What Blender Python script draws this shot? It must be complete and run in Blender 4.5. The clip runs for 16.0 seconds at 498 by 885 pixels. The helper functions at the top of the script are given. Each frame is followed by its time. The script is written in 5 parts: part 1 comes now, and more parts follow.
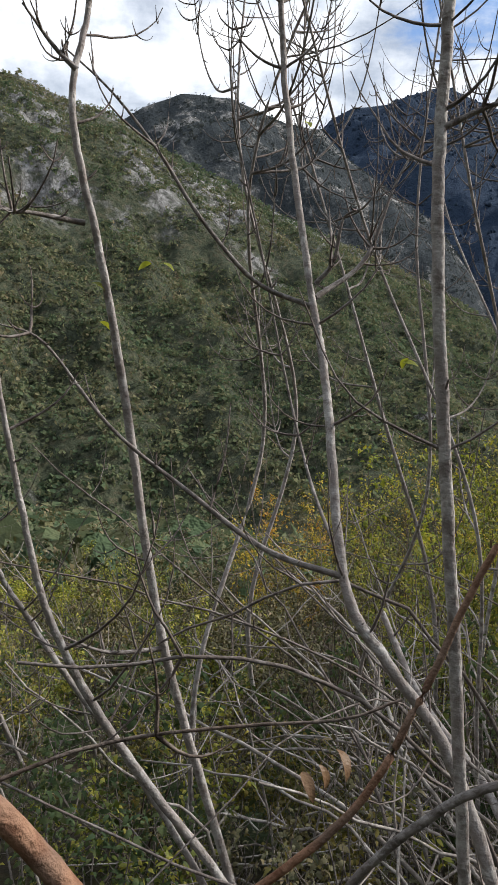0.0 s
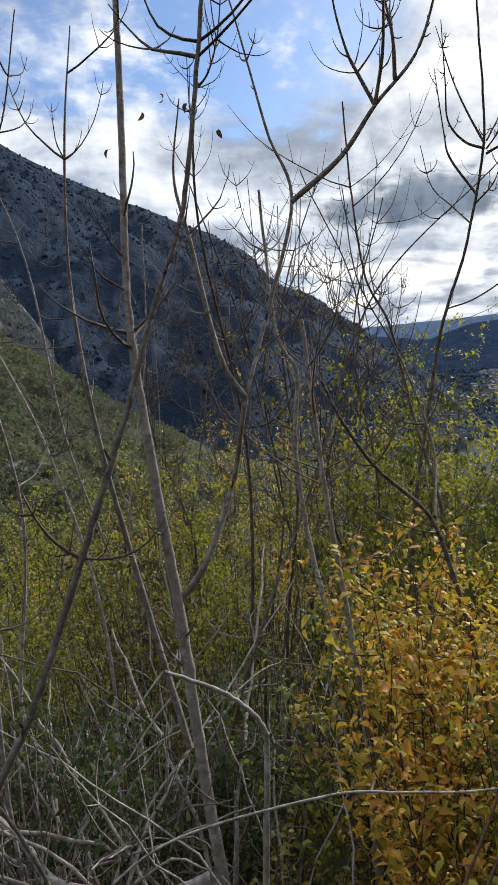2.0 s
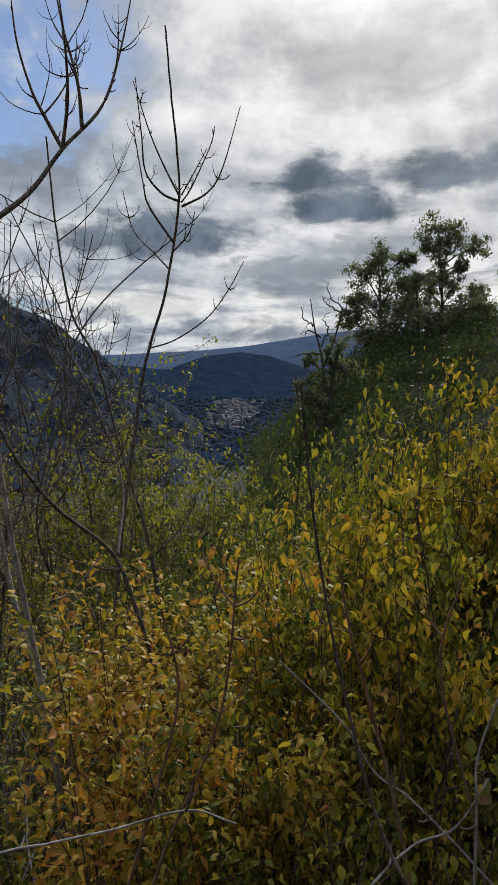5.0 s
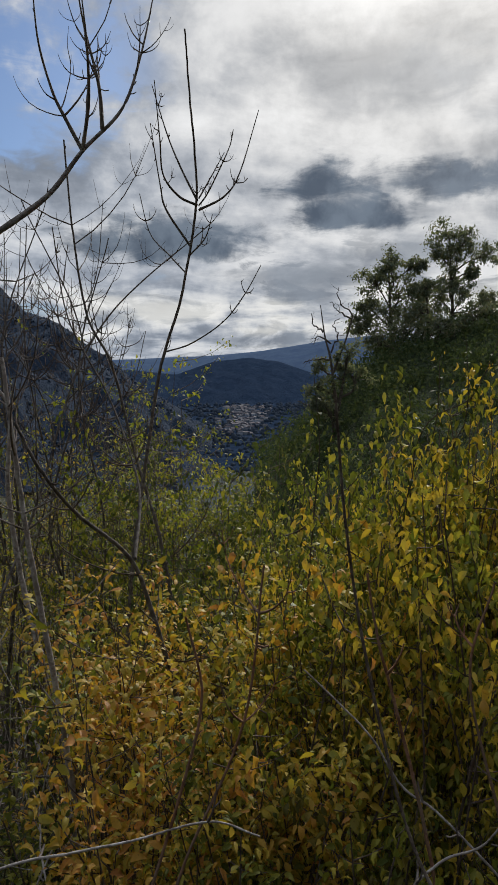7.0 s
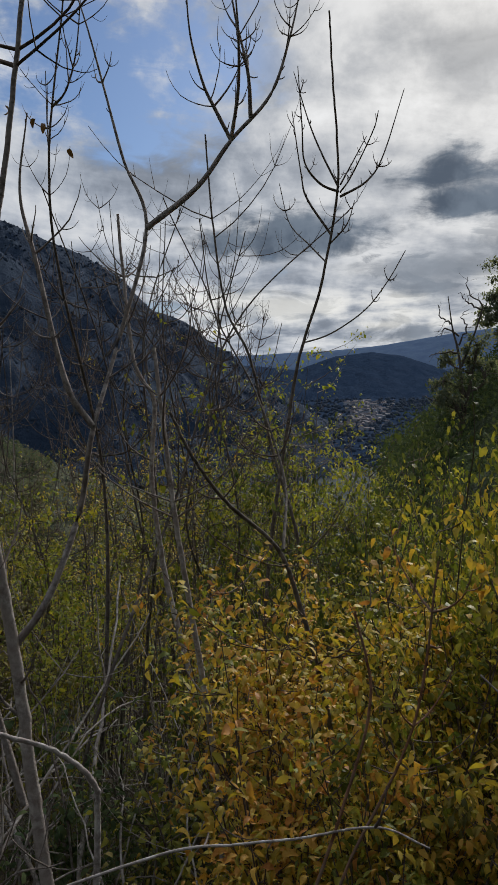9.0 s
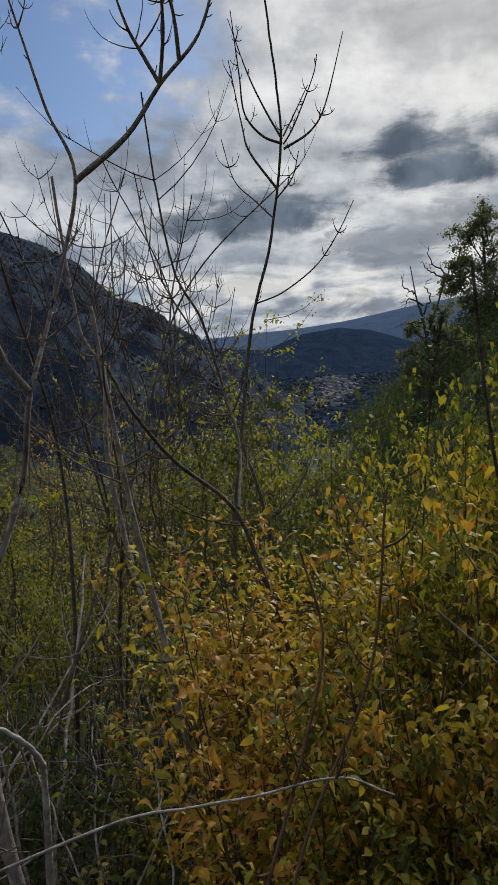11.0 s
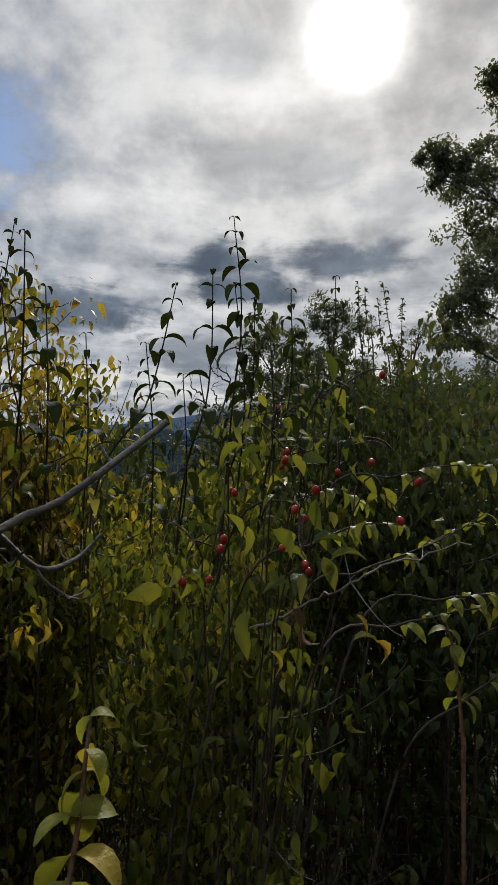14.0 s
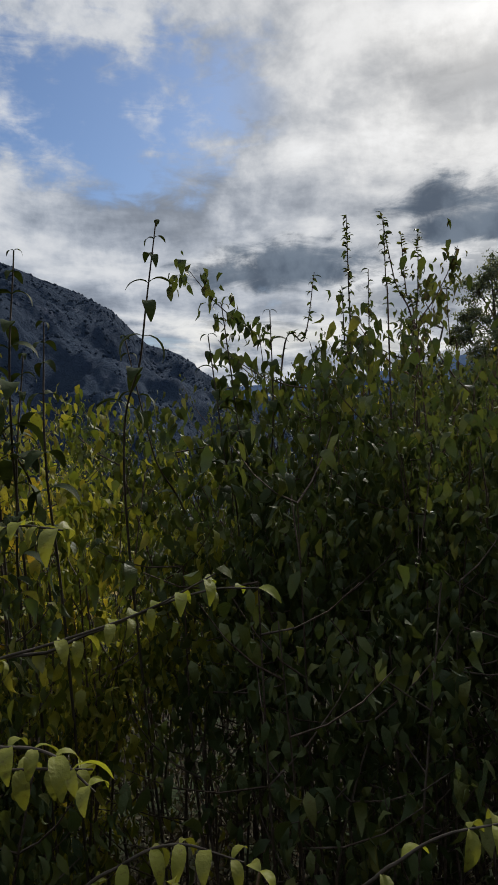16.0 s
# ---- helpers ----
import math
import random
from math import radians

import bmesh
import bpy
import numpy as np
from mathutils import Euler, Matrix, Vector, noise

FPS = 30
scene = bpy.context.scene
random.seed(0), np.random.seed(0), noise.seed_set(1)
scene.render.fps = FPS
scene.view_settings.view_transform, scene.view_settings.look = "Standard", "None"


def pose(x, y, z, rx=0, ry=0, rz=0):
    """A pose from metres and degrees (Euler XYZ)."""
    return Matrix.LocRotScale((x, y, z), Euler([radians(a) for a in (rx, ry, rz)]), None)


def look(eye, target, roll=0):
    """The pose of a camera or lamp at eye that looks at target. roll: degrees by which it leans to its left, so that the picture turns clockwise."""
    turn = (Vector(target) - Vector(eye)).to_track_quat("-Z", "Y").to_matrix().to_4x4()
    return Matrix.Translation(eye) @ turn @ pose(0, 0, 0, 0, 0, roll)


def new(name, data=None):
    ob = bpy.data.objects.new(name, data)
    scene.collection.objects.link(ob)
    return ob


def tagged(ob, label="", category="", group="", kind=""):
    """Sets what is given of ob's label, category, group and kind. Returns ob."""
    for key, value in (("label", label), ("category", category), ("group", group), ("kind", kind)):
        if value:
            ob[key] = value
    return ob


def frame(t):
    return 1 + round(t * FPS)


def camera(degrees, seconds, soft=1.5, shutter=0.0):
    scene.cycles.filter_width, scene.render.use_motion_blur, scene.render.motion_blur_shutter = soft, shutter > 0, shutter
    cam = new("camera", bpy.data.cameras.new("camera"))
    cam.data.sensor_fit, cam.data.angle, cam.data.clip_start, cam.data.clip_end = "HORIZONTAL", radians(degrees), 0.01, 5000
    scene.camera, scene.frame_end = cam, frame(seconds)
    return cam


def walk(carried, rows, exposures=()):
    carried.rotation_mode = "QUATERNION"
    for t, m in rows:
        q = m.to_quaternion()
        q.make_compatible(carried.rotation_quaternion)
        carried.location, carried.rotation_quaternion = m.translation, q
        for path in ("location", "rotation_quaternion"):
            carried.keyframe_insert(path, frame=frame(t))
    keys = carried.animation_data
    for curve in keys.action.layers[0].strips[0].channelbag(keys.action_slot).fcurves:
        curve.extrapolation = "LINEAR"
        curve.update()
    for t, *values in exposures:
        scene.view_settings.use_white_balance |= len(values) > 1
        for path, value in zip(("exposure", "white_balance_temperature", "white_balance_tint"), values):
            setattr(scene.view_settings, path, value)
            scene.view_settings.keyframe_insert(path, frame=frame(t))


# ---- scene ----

cam = camera(39.8, 16.0)
PATH = [
    (0, (0.048, -0.057, 1.651), (-0.052, 1.908, 1.288), -0.43),
    (0.5, (0.132, -0.081, 1.657), (0.424, 1.875, 1.355), -3.02),
    (1, (0.162, -0.117, 1.682), (0.782, 1.762, 1.385), -3.21),
    (1.5, (0.235, -0.151, 1.697), (1.06, 1.649, 1.413), -2.32),
    (2, (0.304, -0.164, 1.699), (1.332, 1.532, 1.442), -2.01),
    (2.5, (0.33, -0.183, 1.713), (1.492, 1.424, 1.456), -2.37),
    (3, (0.388, -0.219, 1.716), (1.681, 1.289, 1.481), -2.44),
    (3.5, (0.419, -0.234, 1.726), (1.849, 1.147, 1.51), -0.44),
    (4, (0.422, -0.284, 1.73), (1.97, 0.964, 1.514), -0.65),
    (4.5, (0.395, -0.303, 1.739), (1.974, 0.907, 1.535), -0.15),
    (5, (0.407, -0.294, 1.734), (1.992, 0.911, 1.544), -0.04),
    (7.5, (0.403, -0.236, 1.727), (1.961, 1.007, 1.566), 0.79),
    (8, (0.387, -0.206, 1.724), (1.821, 1.176, 1.543), -0.25),
    (8.5, (0.382, -0.17, 1.719), (1.722, 1.302, 1.535), 0.29),
    (11, (0.483, -0.149, 1.624), (1.867, 1.275, 1.381), -3.38),
    (11.5, (0.526, -0.204, 1.592), (1.941, 1.174, 1.275), -7.43),
    (12, (0.525, -0.206, 1.529), (1.984, 1.119, 1.19), -6.00),
    (12.5, (0.545, -0.355, 1.448), (2.09, 0.896, 1.228), -4.28),
    (13, (0.829, -0.597, 1.418), (2.559, 0.402, 1.319), -2.71),
    (13.5, (1.309, -0.859, 1.207), (3.222, -0.276, 1.2), -1.07),
    (14, (1.542, -0.97, 1.242), (3.285, 0.011, 1.271), 0.25),
    (14.5, (1.875, -1.076, 1.278), (3.584, -0.038, 1.26), -0.96),
    (15, (2.157, -1.122, 1.33), (3.871, -0.096, 1.224), 1.35),
    (15.5, (2.286, -1.278, 1.348), (3.742, 0.09, 1.257), -0.10),
    (16, (2.445, -1.398, 1.339), (3.785, 0.084, 1.238), -1.94),
]
walk(cam, [(t, look(eye, target, roll)) for t, eye, target, roll in PATH],
     [(0, 0.9), (0.5, 0.95), (1.5, 0.85), (2.5, 0.58), (3.5, 0.27), (5, 0.14), (8, 0.0), (11, 0.0), (12.5, 0.15), (13.5, 0.12), (14, -0.05), (15, -0.1), (16, 0.05)])

# ---- light: a veiled sun low behind broken cloud ----
SUN_AZ, SUN_EL = 69.5, 31.0


def bearing(az, el=0.0):
    a, e = radians(az), radians(el)
    return Vector((math.sin(a) * math.cos(e), math.cos(a) * math.cos(e), math.sin(e)))


sun = new("sun", bpy.data.lights.new("sun", "SUN"))
sun.data.energy, sun.data.angle, sun.data.color = 3.1, radians(6), (1.0, 0.95, 0.87)
sun.matrix_world = look((0, 0, 0), -bearing(SUN_AZ, SUN_EL))


class Nodes:
    """Short hand for building a node tree."""

    def __init__(self, tree):
        self.tree = tree
        tree.nodes.clear()

    def add(self, kind, **props):
        n = self.tree.nodes.new(kind)
        for k, v in props.items():
            if k == "operation":
                n.operation = v
            elif k == "blend_type":
                n.blend_type = v
            elif k == "data_type":
                n.data_type = v
            elif k == "interpolation_type":
                n.interpolation_type = v
            elif k == "sky_type":
                n.sky_type = v
        return n

    def link(self, a, b):
        self.tree.links.new(a, b)

    def feed(self, socket, value):
        if isinstance(value, bpy.types.NodeSocket):
            self.link(value, socket)
        elif value is not None:
            socket.default_value = value

    def math(self, op, a, b=None, c=None):
        n = self.add("ShaderNodeMath", operation=op)
        for s, v in zip(n.inputs, (a, b, c)):
            self.feed(s, v)
        return n.outputs[0]

    def span(self, x, lo, hi, to0=0.0, to1=1.0):
        n = self.add("ShaderNodeMapRange", interpolation_type="SMOOTHSTEP")
        for s, v in zip(n.inputs, (x, lo, hi, to0, to1)):
            self.feed(s, v)
        return n.outputs[0]

    def noise(self, vec, scale, detail=4.0, rough=0.55, warp=0.0):
        n = self.add("ShaderNodeTexNoise")
        self.feed(n.inputs["Vector"], vec)
        for k, v in (("Scale", scale), ("Detail", detail), ("Roughness", rough), ("Distortion", warp)):
            n.inputs[k].default_value = v
        return n.outputs[0]

    def mix(self, f, a, b, how="MIX"):
        n = self.add("ShaderNodeMix", data_type="RGBA", blend_type=how)
        self.feed(n.inputs[0], f)
        for s, v in ((n.inputs[6], a), (n.inputs[7], b)):
            self.feed(s, (*v, 1) if isinstance(v, tuple) and len(v) == 3 else v)
        return n.outputs[2]

    def ramp(self, f, stops):
        n = self.add("ShaderNodeValToRGB")
        self.feed(n.inputs[0], f)
        e = n.color_ramp.elements
        while len(e) < len(stops):
            e.new(0.5)
        for el, (p, c) in zip(e, stops):
            el.position, el.color = p, (*c, 1)
        return n.outputs[0]


def make_sky():
    world = bpy.data.worlds.new("sky")
    scene.world = world
    world.use_nodes = True
    g = Nodes(world.node_tree)
    tc = g.add("ShaderNodeTexCoord").outputs["Generated"]
    sep = g.add("ShaderNodeSeparateXYZ")
    g.link(tc, sep.inputs[0])
    x, y, z = sep.outputs
    deg = 180 / math.pi
    az = g.math("MULTIPLY", g.math("ARCTAN2", x, y), deg)
    el = g.math("MULTIPLY", g.math("ARCSINE", z), deg)
    blue = g.add("ShaderNodeTexSky", sky_type="NISHITA")
    blue.sun_disc, blue.sun_elevation, blue.sun_rotation = False, radians(SUN_EL), radians(SUN_AZ)
    blue_col = g.mix(1.0, blue.outputs[0], (0.056, 0.069, 0.088), "MULTIPLY")
    # the cloud deck, flattened towards the horizon
    den = g.math("ADD", g.math("MAXIMUM", z, 0.0), 0.16)
    deck = g.add("ShaderNodeCombineXYZ")
    g.feed(deck.inputs[0], g.math("DIVIDE", x, den))
    g.feed(deck.inputs[1], g.math("DIVIDE", y, den))
    big = g.noise(deck.outputs[0], 1.1, 6, 0.58, 0.4)
    fine = g.math("ADD", g.math("MULTIPLY", g.noise(deck.outputs[0], 2.0, 9, 0.56, 0.25), 0.64), g.math("MULTIPLY", g.noise(tc, 11.0, 8, 0.6, 0.15), 0.36))
    wob = g.math("MULTIPLY", g.math("SUBTRACT", g.noise(tc, 6.0, 4, 0.5), 0.5), 3.5)
    wob2 = g.math("MULTIPLY", g.math("SUBTRACT", g.noise(tc, 9.0, 4, 0.5), 0.5), 2.5)

    lay = g.add("ShaderNodeCombineXYZ")
    g.feed(lay.inputs[0], g.math("MULTIPLY", az, 0.07))
    g.feed(lay.inputs[1], g.math("MULTIPLY", el, 0.20))
    flat = lay.outputs[0]
    torn = g.math("ADD", g.math("MULTIPLY", g.math("SUBTRACT", g.noise(flat, 3.2, 8, 0.62, 0.6), 0.5), 1.9), g.math("MULTIPLY", g.math("SUBTRACT", g.noise(tc, 22.0, 6, 0.6), 0.5), 1.2))

    def blob(a, e, w, h, edge=0.6):
        """A torn cloud with a flatter base."""
        u = g.math("DIVIDE", g.math("ADD", g.math("SUBTRACT", az, a), wob), w)
        rise = g.math("ADD", g.math("SUBTRACT", el, e), g.math("MULTIPLY", wob2, 0.4))
        v = g.math("MULTIPLY", g.math("DIVIDE", rise, h), g.span(rise, -0.5, 0.5, 1.55, 1.0))
        d = g.math("ADD", g.math("SQRT", g.math("ADD", g.math("MULTIPLY", u, u), g.math("MULTIPLY", v, v))), torn)
        return g.span(d, 1 - edge, 1 + edge, 1.0, 0.0)

    def most(*vals):
        out = vals[0]
        for v in vals[1:]:
            out = g.math("MAXIMUM", out, v)
        return out

    near_sun = g.add("ShaderNodeVectorMath", operation="DOT_PRODUCT")
    g.link(tc, near_sun.inputs[0])
    near_sun.inputs[1].default_value = bearing(SUN_AZ, SUN_EL)
    sd = near_sun.outputs["Value"]
    halo = g.math("POWER", g.math("MAXIMUM", sd, 0.0), 14.0)
    core = g.math("POWER", g.math("MAXIMUM", sd, 0.0), 900.0)
    # openings of blue towards the north-east, thin white sheet elsewhere
    gap = most(blob(28, 21.5, 11, 6.5, 1.2), g.math("MULTIPLY", blob(18, 21, 8, 6, 0.9), 0.75))
    cover = g.span(g.math("SUBTRACT", g.math("ADD", big, g.math("MULTIPLY", fine, 1.1)), g.math("MULTIPLY", gap, 0.42)), 0.62, 0.92)
    cover = most(cover, g.span(az, 40, 47))
    light = g.math("ADD", g.math("ADD", g.span(fine, 0.37, 0.63, 0.24, 0.70), g.math("MULTIPLY", halo, 0.20)), g.math("MULTIPLY", core, 2.2))
    north = g.math("ADD", g.span(az, -10, 30, 0.10, 0.0), g.math("MULTIPLY", most(blob(61.5, 25.5, 6, 4.5, 0.8), blob(53, 20, 7, 3.5, 0.8)), 0.14))
    light = g.math("ADD", light, north)
    cloud = g.mix(1.0, g.mix(halo, g.mix(g.span(light, 0.2, 0.8), (0.80, 0.93, 1.15), (0.97, 0.99, 1.02)), (1.0, 0.985, 0.96)), light, "MULTIPLY")
    dark = most(blob(58.0, 15.3, 4.2, 1.7), blob(60.3, 13.1, 5.2, 1.7), blob(45.5, 11.0, 7.4, 2.3), g.math("MULTIPLY", blob(68.6, 15.2, 5.6, 1.8, 0.6), 0.85),
                g.math("MULTIPLY", blob(57, 8.4, 9, 1.2, 0.6), 0.55), g.math("MULTIPLY", blob(66, 10.2, 7, 1.3, 0.6), 0.6),
                g.math("MULTIPLY", blob(66.3, 22, 5.5, 3.2, 0.9), 0.42), g.math("MULTIPLY", blob(74, 20, 6, 2.6, 0.9), 0.42), g.math("MULTIPLY", blob(58.5, 30, 5, 3, 0.8), 0.4))
    bands = g.math("MULTIPLY", g.span(g.noise(flat, 2.2, 8, 0.6, 0.6), 0.46, 0.62), g.math("MULTIPLY", g.span(el, 17.0, 9.0), g.span(az, 30.0, 42.0)))
    dark = most(dark, g.math("MULTIPLY", bands, 0.62))
    dark = g.math("MULTIPLY", dark, g.span(fine, 0.34, 0.62, 0.82, 1.0))
    rim = g.math("MULTIPLY", g.math("MULTIPLY", dark, g.math("SUBTRACT", 1.0, dark)), 0.5)
    cloud = g.mix(rim, cloud, (0.95, 0.96, 0.97))
    cloud = g.mix(g.math("MULTIPLY", g.span(dark, 0.05, 0.95), 0.96), cloud, g.mix(g.span(g.noise(tc, 16.0, 5, 0.55), 0.36, 0.64), (0.15, 0.19, 0.245), (0.068, 0.094, 0.135)))
    stripe = g.math("MULTIPLY", g.span(el, 2.0, 5.0), g.span(el, 9.0, 5.5))
    cloud = g.mix(g.math("MULTIPLY", stripe, g.span(fine, 0.42, 0.6, 0.0, 0.5)), cloud, (0.95, 0.93, 0.86))
    out = g.mix(most(cover, dark), blue_col, cloud)
    out = g.mix(g.span(z, 0.0, -0.05), out, (0.05, 0.055, 0.045))
    bg = g.add("ShaderNodeBackground")
    g.feed(bg.inputs[0], out)
    bg.inputs[1].default_value = 1.0
    g.link(bg.outputs[0], g.add("ShaderNodeOutputWorld").inputs[0])


make_sky()


# ---- materials ----
def surface(name, colour, rough=0.8, bump=None, gloss=0.3, through_light=0.0, tint=(1.25, 1.2, 0.55)):
    """colour(g, pos) returns a colour socket; bump(g, pos) a height socket and its depth."""
    m = bpy.data.materials.new(name)
    m.use_nodes = True
    g = Nodes(m.node_tree)
    pos = g.add("ShaderNodeNewGeometry").outputs["Position"]
    col = colour(g, pos)
    b = g.add("ShaderNodeBsdfPrincipled")
    g.feed(b.inputs["Base Color"], col)
    b.inputs["Roughness"].default_value = rough
    b.inputs["Specular IOR Level"].default_value = gloss
    if bump:
        height, depth = bump(g, pos)
        n = g.add("ShaderNodeBump")
        g.feed(n.inputs["Height"], height)
        n.inputs["Distance"].default_value = depth
        g.link(n.outputs[0], b.inputs["Normal"])
    last = b.outputs[0]
    if through_light:
        t = g.add("ShaderNodeBsdfTranslucent")
        g.feed(t.inputs[0], g.mix(1.0, col, tint, "MULTIPLY"))
        mx = g.add("ShaderNodeMixShader")
        mx.inputs[0].default_value = through_light
        g.link(last, mx.inputs[1])
        g.link(t.outputs[0], mx.inputs[2])
        last = mx.outputs[0]
    g.link(last, g.add("ShaderNodeOutputMaterial").inputs[0])
    return m


def island(g):
    return g.add("ShaderNodeNewGeometry").outputs["Random Per Island"]


def leaf_material(name, stops, share=0.36, rough=0.52, gloss=0.24):
    def colour(g, pos):
        f = g.math("ADD", g.math("MULTIPLY", island(g), 0.72), g.math("MULTIPLY", g.noise(pos, 2.2, 3), 0.42))
        f = g.math("SUBTRACT", f, 0.07)
        c = g.ramp(f, stops)
        spots = g.span(g.noise(pos, 140, 3), 0.58, 0.72)
        return g.mix(g.math("MULTIPLY", spots, 0.45), c, (0.12, 0.075, 0.03))
    return surface(name, colour, rough, lambda g, p: (g.noise(p, 190, 2), 0.0015), gloss, share)


YELLOW = leaf_material("autumn_leaf", [(0.0, (0.05, 0.07, 0.018)), (0.28, (0.19, 0.20, 0.035)), (0.5, (0.50, 0.40, 0.062)), (0.78, (0.56, 0.40, 0.072)), (1.0, (0.36, 0.14, 0.055))])
OLIVE = leaf_material("olive_leaf", [(0.0, (0.045, 0.07, 0.018)), (0.4, (0.14, 0.17, 0.036)), (0.75, (0.32, 0.31, 0.06)), (1.0, (0.45, 0.36, 0.08))])
GREEN = leaf_material("green_leaf", [(0.0, (0.034, 0.056, 0.026)), (0.45, (0.066, 0.094, 0.038)), (0.8, (0.115, 0.138, 0.048)), (1.0, (0.26, 0.23, 0.06))], 0.3)
# darker, less translucent copy of the green leaf, painting the backlit silhouette
SILHOUETTE_LEAF = leaf_material("silhouette_shoot_leaf", [(0.0, (0.02, 0.034, 0.016)), (0.6, (0.04, 0.058, 0.022)), (1.0, (0.085, 0.08, 0.03))], 0.16, 0.7, 0.12)
# oak leaf lifted and blued, so the colour holds the haze before the trees
HAZE_OAKLEAF = leaf_material("haze_oak_leaf", [(0.0, (0.09, 0.115, 0.105)), (0.6, (0.15, 0.18, 0.145)), (1.0, (0.23, 0.21, 0.155))], 0.5, 0.8, 0.1)
ORANGE = leaf_material("orange_leaf", [(0.0, (0.12, 0.13, 0.03)), (0.3, (0.36, 0.30, 0.055)), (0.6, (0.54, 0.34, 0.065)), (0.85, (0.46, 0.21, 0.06)), (1.0, (0.22, 0.09, 0.05))])
LIME = leaf_material("lime_leaf", [(0.0, (0.12, 0.17, 0.03)), (0.5, (0.26, 0.30, 0.05)), (1.0, (0.46, 0.38, 0.07))], 0.5)
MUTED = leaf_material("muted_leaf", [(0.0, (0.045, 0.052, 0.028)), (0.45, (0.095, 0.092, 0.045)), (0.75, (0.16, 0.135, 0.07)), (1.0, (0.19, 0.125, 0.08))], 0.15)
SCRUB = leaf_material("scrub_leaf", [(0.0, (0.03, 0.052, 0.03)), (0.5, (0.062, 0.092, 0.046)), (0.85, (0.10, 0.125, 0.058)), (1.0, (0.16, 0.15, 0.07))], 0.3, 0.9, 0.05)
UNDER = leaf_material("undergrowth_leaf", [(0.0, (0.05, 0.058, 0.022)), (0.4, (0.13, 0.125, 0.038)), (0.75, (0.25, 0.21, 0.055)), (1.0, (0.20, 0.115, 0.06))], 0.3)
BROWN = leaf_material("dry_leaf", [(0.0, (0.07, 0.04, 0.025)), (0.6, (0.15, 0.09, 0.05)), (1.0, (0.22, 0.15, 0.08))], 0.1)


def bark_material(name, a, b, c, scale=38.0):
    def colour(g, pos):
        f = g.noise(pos, scale, 5, 0.65)
        blotch = g.span(g.noise(pos, scale * 0.22, 4), 0.42, 0.62)
        col = g.mix(g.span(f, 0.35, 0.65), a, b)
        return g.mix(g.math("MULTIPLY", blotch, 0.7), col, c)
    return surface(name, colour, 0.85, lambda g, p: (g.noise(p, scale * 4, 4), 0.004), 0.2)


PALE_BARK = bark_material("pale_bark", (0.19, 0.165, 0.155), (0.48, 0.46, 0.45), (0.28, 0.245, 0.235))
RED_BARK = bark_material("red_brown_bark", (0.16, 0.075, 0.045), (0.30, 0.17, 0.11), (0.20, 0.15, 0.12))
TWIG_BARK = bark_material("twig_bark", (0.055, 0.042, 0.036), (0.17, 0.14, 0.12), (0.10, 0.07, 0.055))
GREY_TWIG = bark_material("grey_twig_bark", (0.17, 0.15, 0.14), (0.44, 0.415, 0.395), (0.25, 0.215, 0.195))
MID_TWIG = bark_material("brown_twig_bark", (0.09, 0.075, 0.07), (0.24, 0.215, 0.205), (0.14, 0.112, 0.1))
# two darker versions of the pale bark, for limbs and stems against bright sky
LIMB_BARK = bark_material("limb_bark", (0.11, 0.095, 0.09), (0.31, 0.29, 0.28), (0.18, 0.155, 0.145))
BACKLIT_BARK = bark_material("backlit_bark", (0.06, 0.052, 0.047), (0.19, 0.17, 0.155), (0.10, 0.085, 0.075))
DARK_BARK = bark_material("dark_bark", (0.05, 0.042, 0.036), (0.12, 0.10, 0.085), (0.08, 0.07, 0.06), 14)


def litter(g, pos):
    f = g.noise(pos, 16, 6, 0.65)
    near = g.mix(g.span(g.noise(pos, 1.1, 4), 0.4, 0.62), g.ramp(f, [(0.3, (0.018, 0.016, 0.012)), (0.55, (0.045, 0.036, 0.024)), (0.75, (0.085, 0.064, 0.038))]), (0.026, 0.038, 0.016))
    # woods and meadows of the valley floor, blued with distance to stand for haze
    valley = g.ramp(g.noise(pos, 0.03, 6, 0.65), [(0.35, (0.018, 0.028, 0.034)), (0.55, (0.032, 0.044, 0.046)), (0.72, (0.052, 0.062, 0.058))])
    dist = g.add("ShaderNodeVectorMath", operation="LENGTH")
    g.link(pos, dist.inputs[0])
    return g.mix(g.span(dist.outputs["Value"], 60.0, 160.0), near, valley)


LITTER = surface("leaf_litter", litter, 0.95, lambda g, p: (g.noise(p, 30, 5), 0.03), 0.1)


def canopy_material(name, stops, small, large, share=0.0):
    def colour(g, pos):
        f = g.math("ADD", g.math("MULTIPLY", island(g), 0.22), g.math("ADD", g.math("MULTIPLY", g.noise(pos, small * 0.3, 4, 0.6), 0.55), g.math("MULTIPLY", g.noise(pos, large, 3), 0.55)))
        return g.ramp(g.math("SUBTRACT", f, 0.17), stops)
    return surface(name, colour, 0.95, lambda g, p: (g.noise(p, small * 1.7, 3, 0.7), 0.4), 0.05, share, (1.0, 1.0, 1.0))


# canopy colours carry the aerial haze, bluer from slope to ridge
SLOPE_TREES = canopy_material("slope_canopy", [(0.15, (0.042, 0.064, 0.049)), (0.38, (0.086, 0.125, 0.069)), (0.58, (0.165, 0.163, 0.09)), (0.72, (0.25, 0.195, 0.128)), (0.88, (0.285, 0.205, 0.16))], 1.1, 0.013, 0.35)
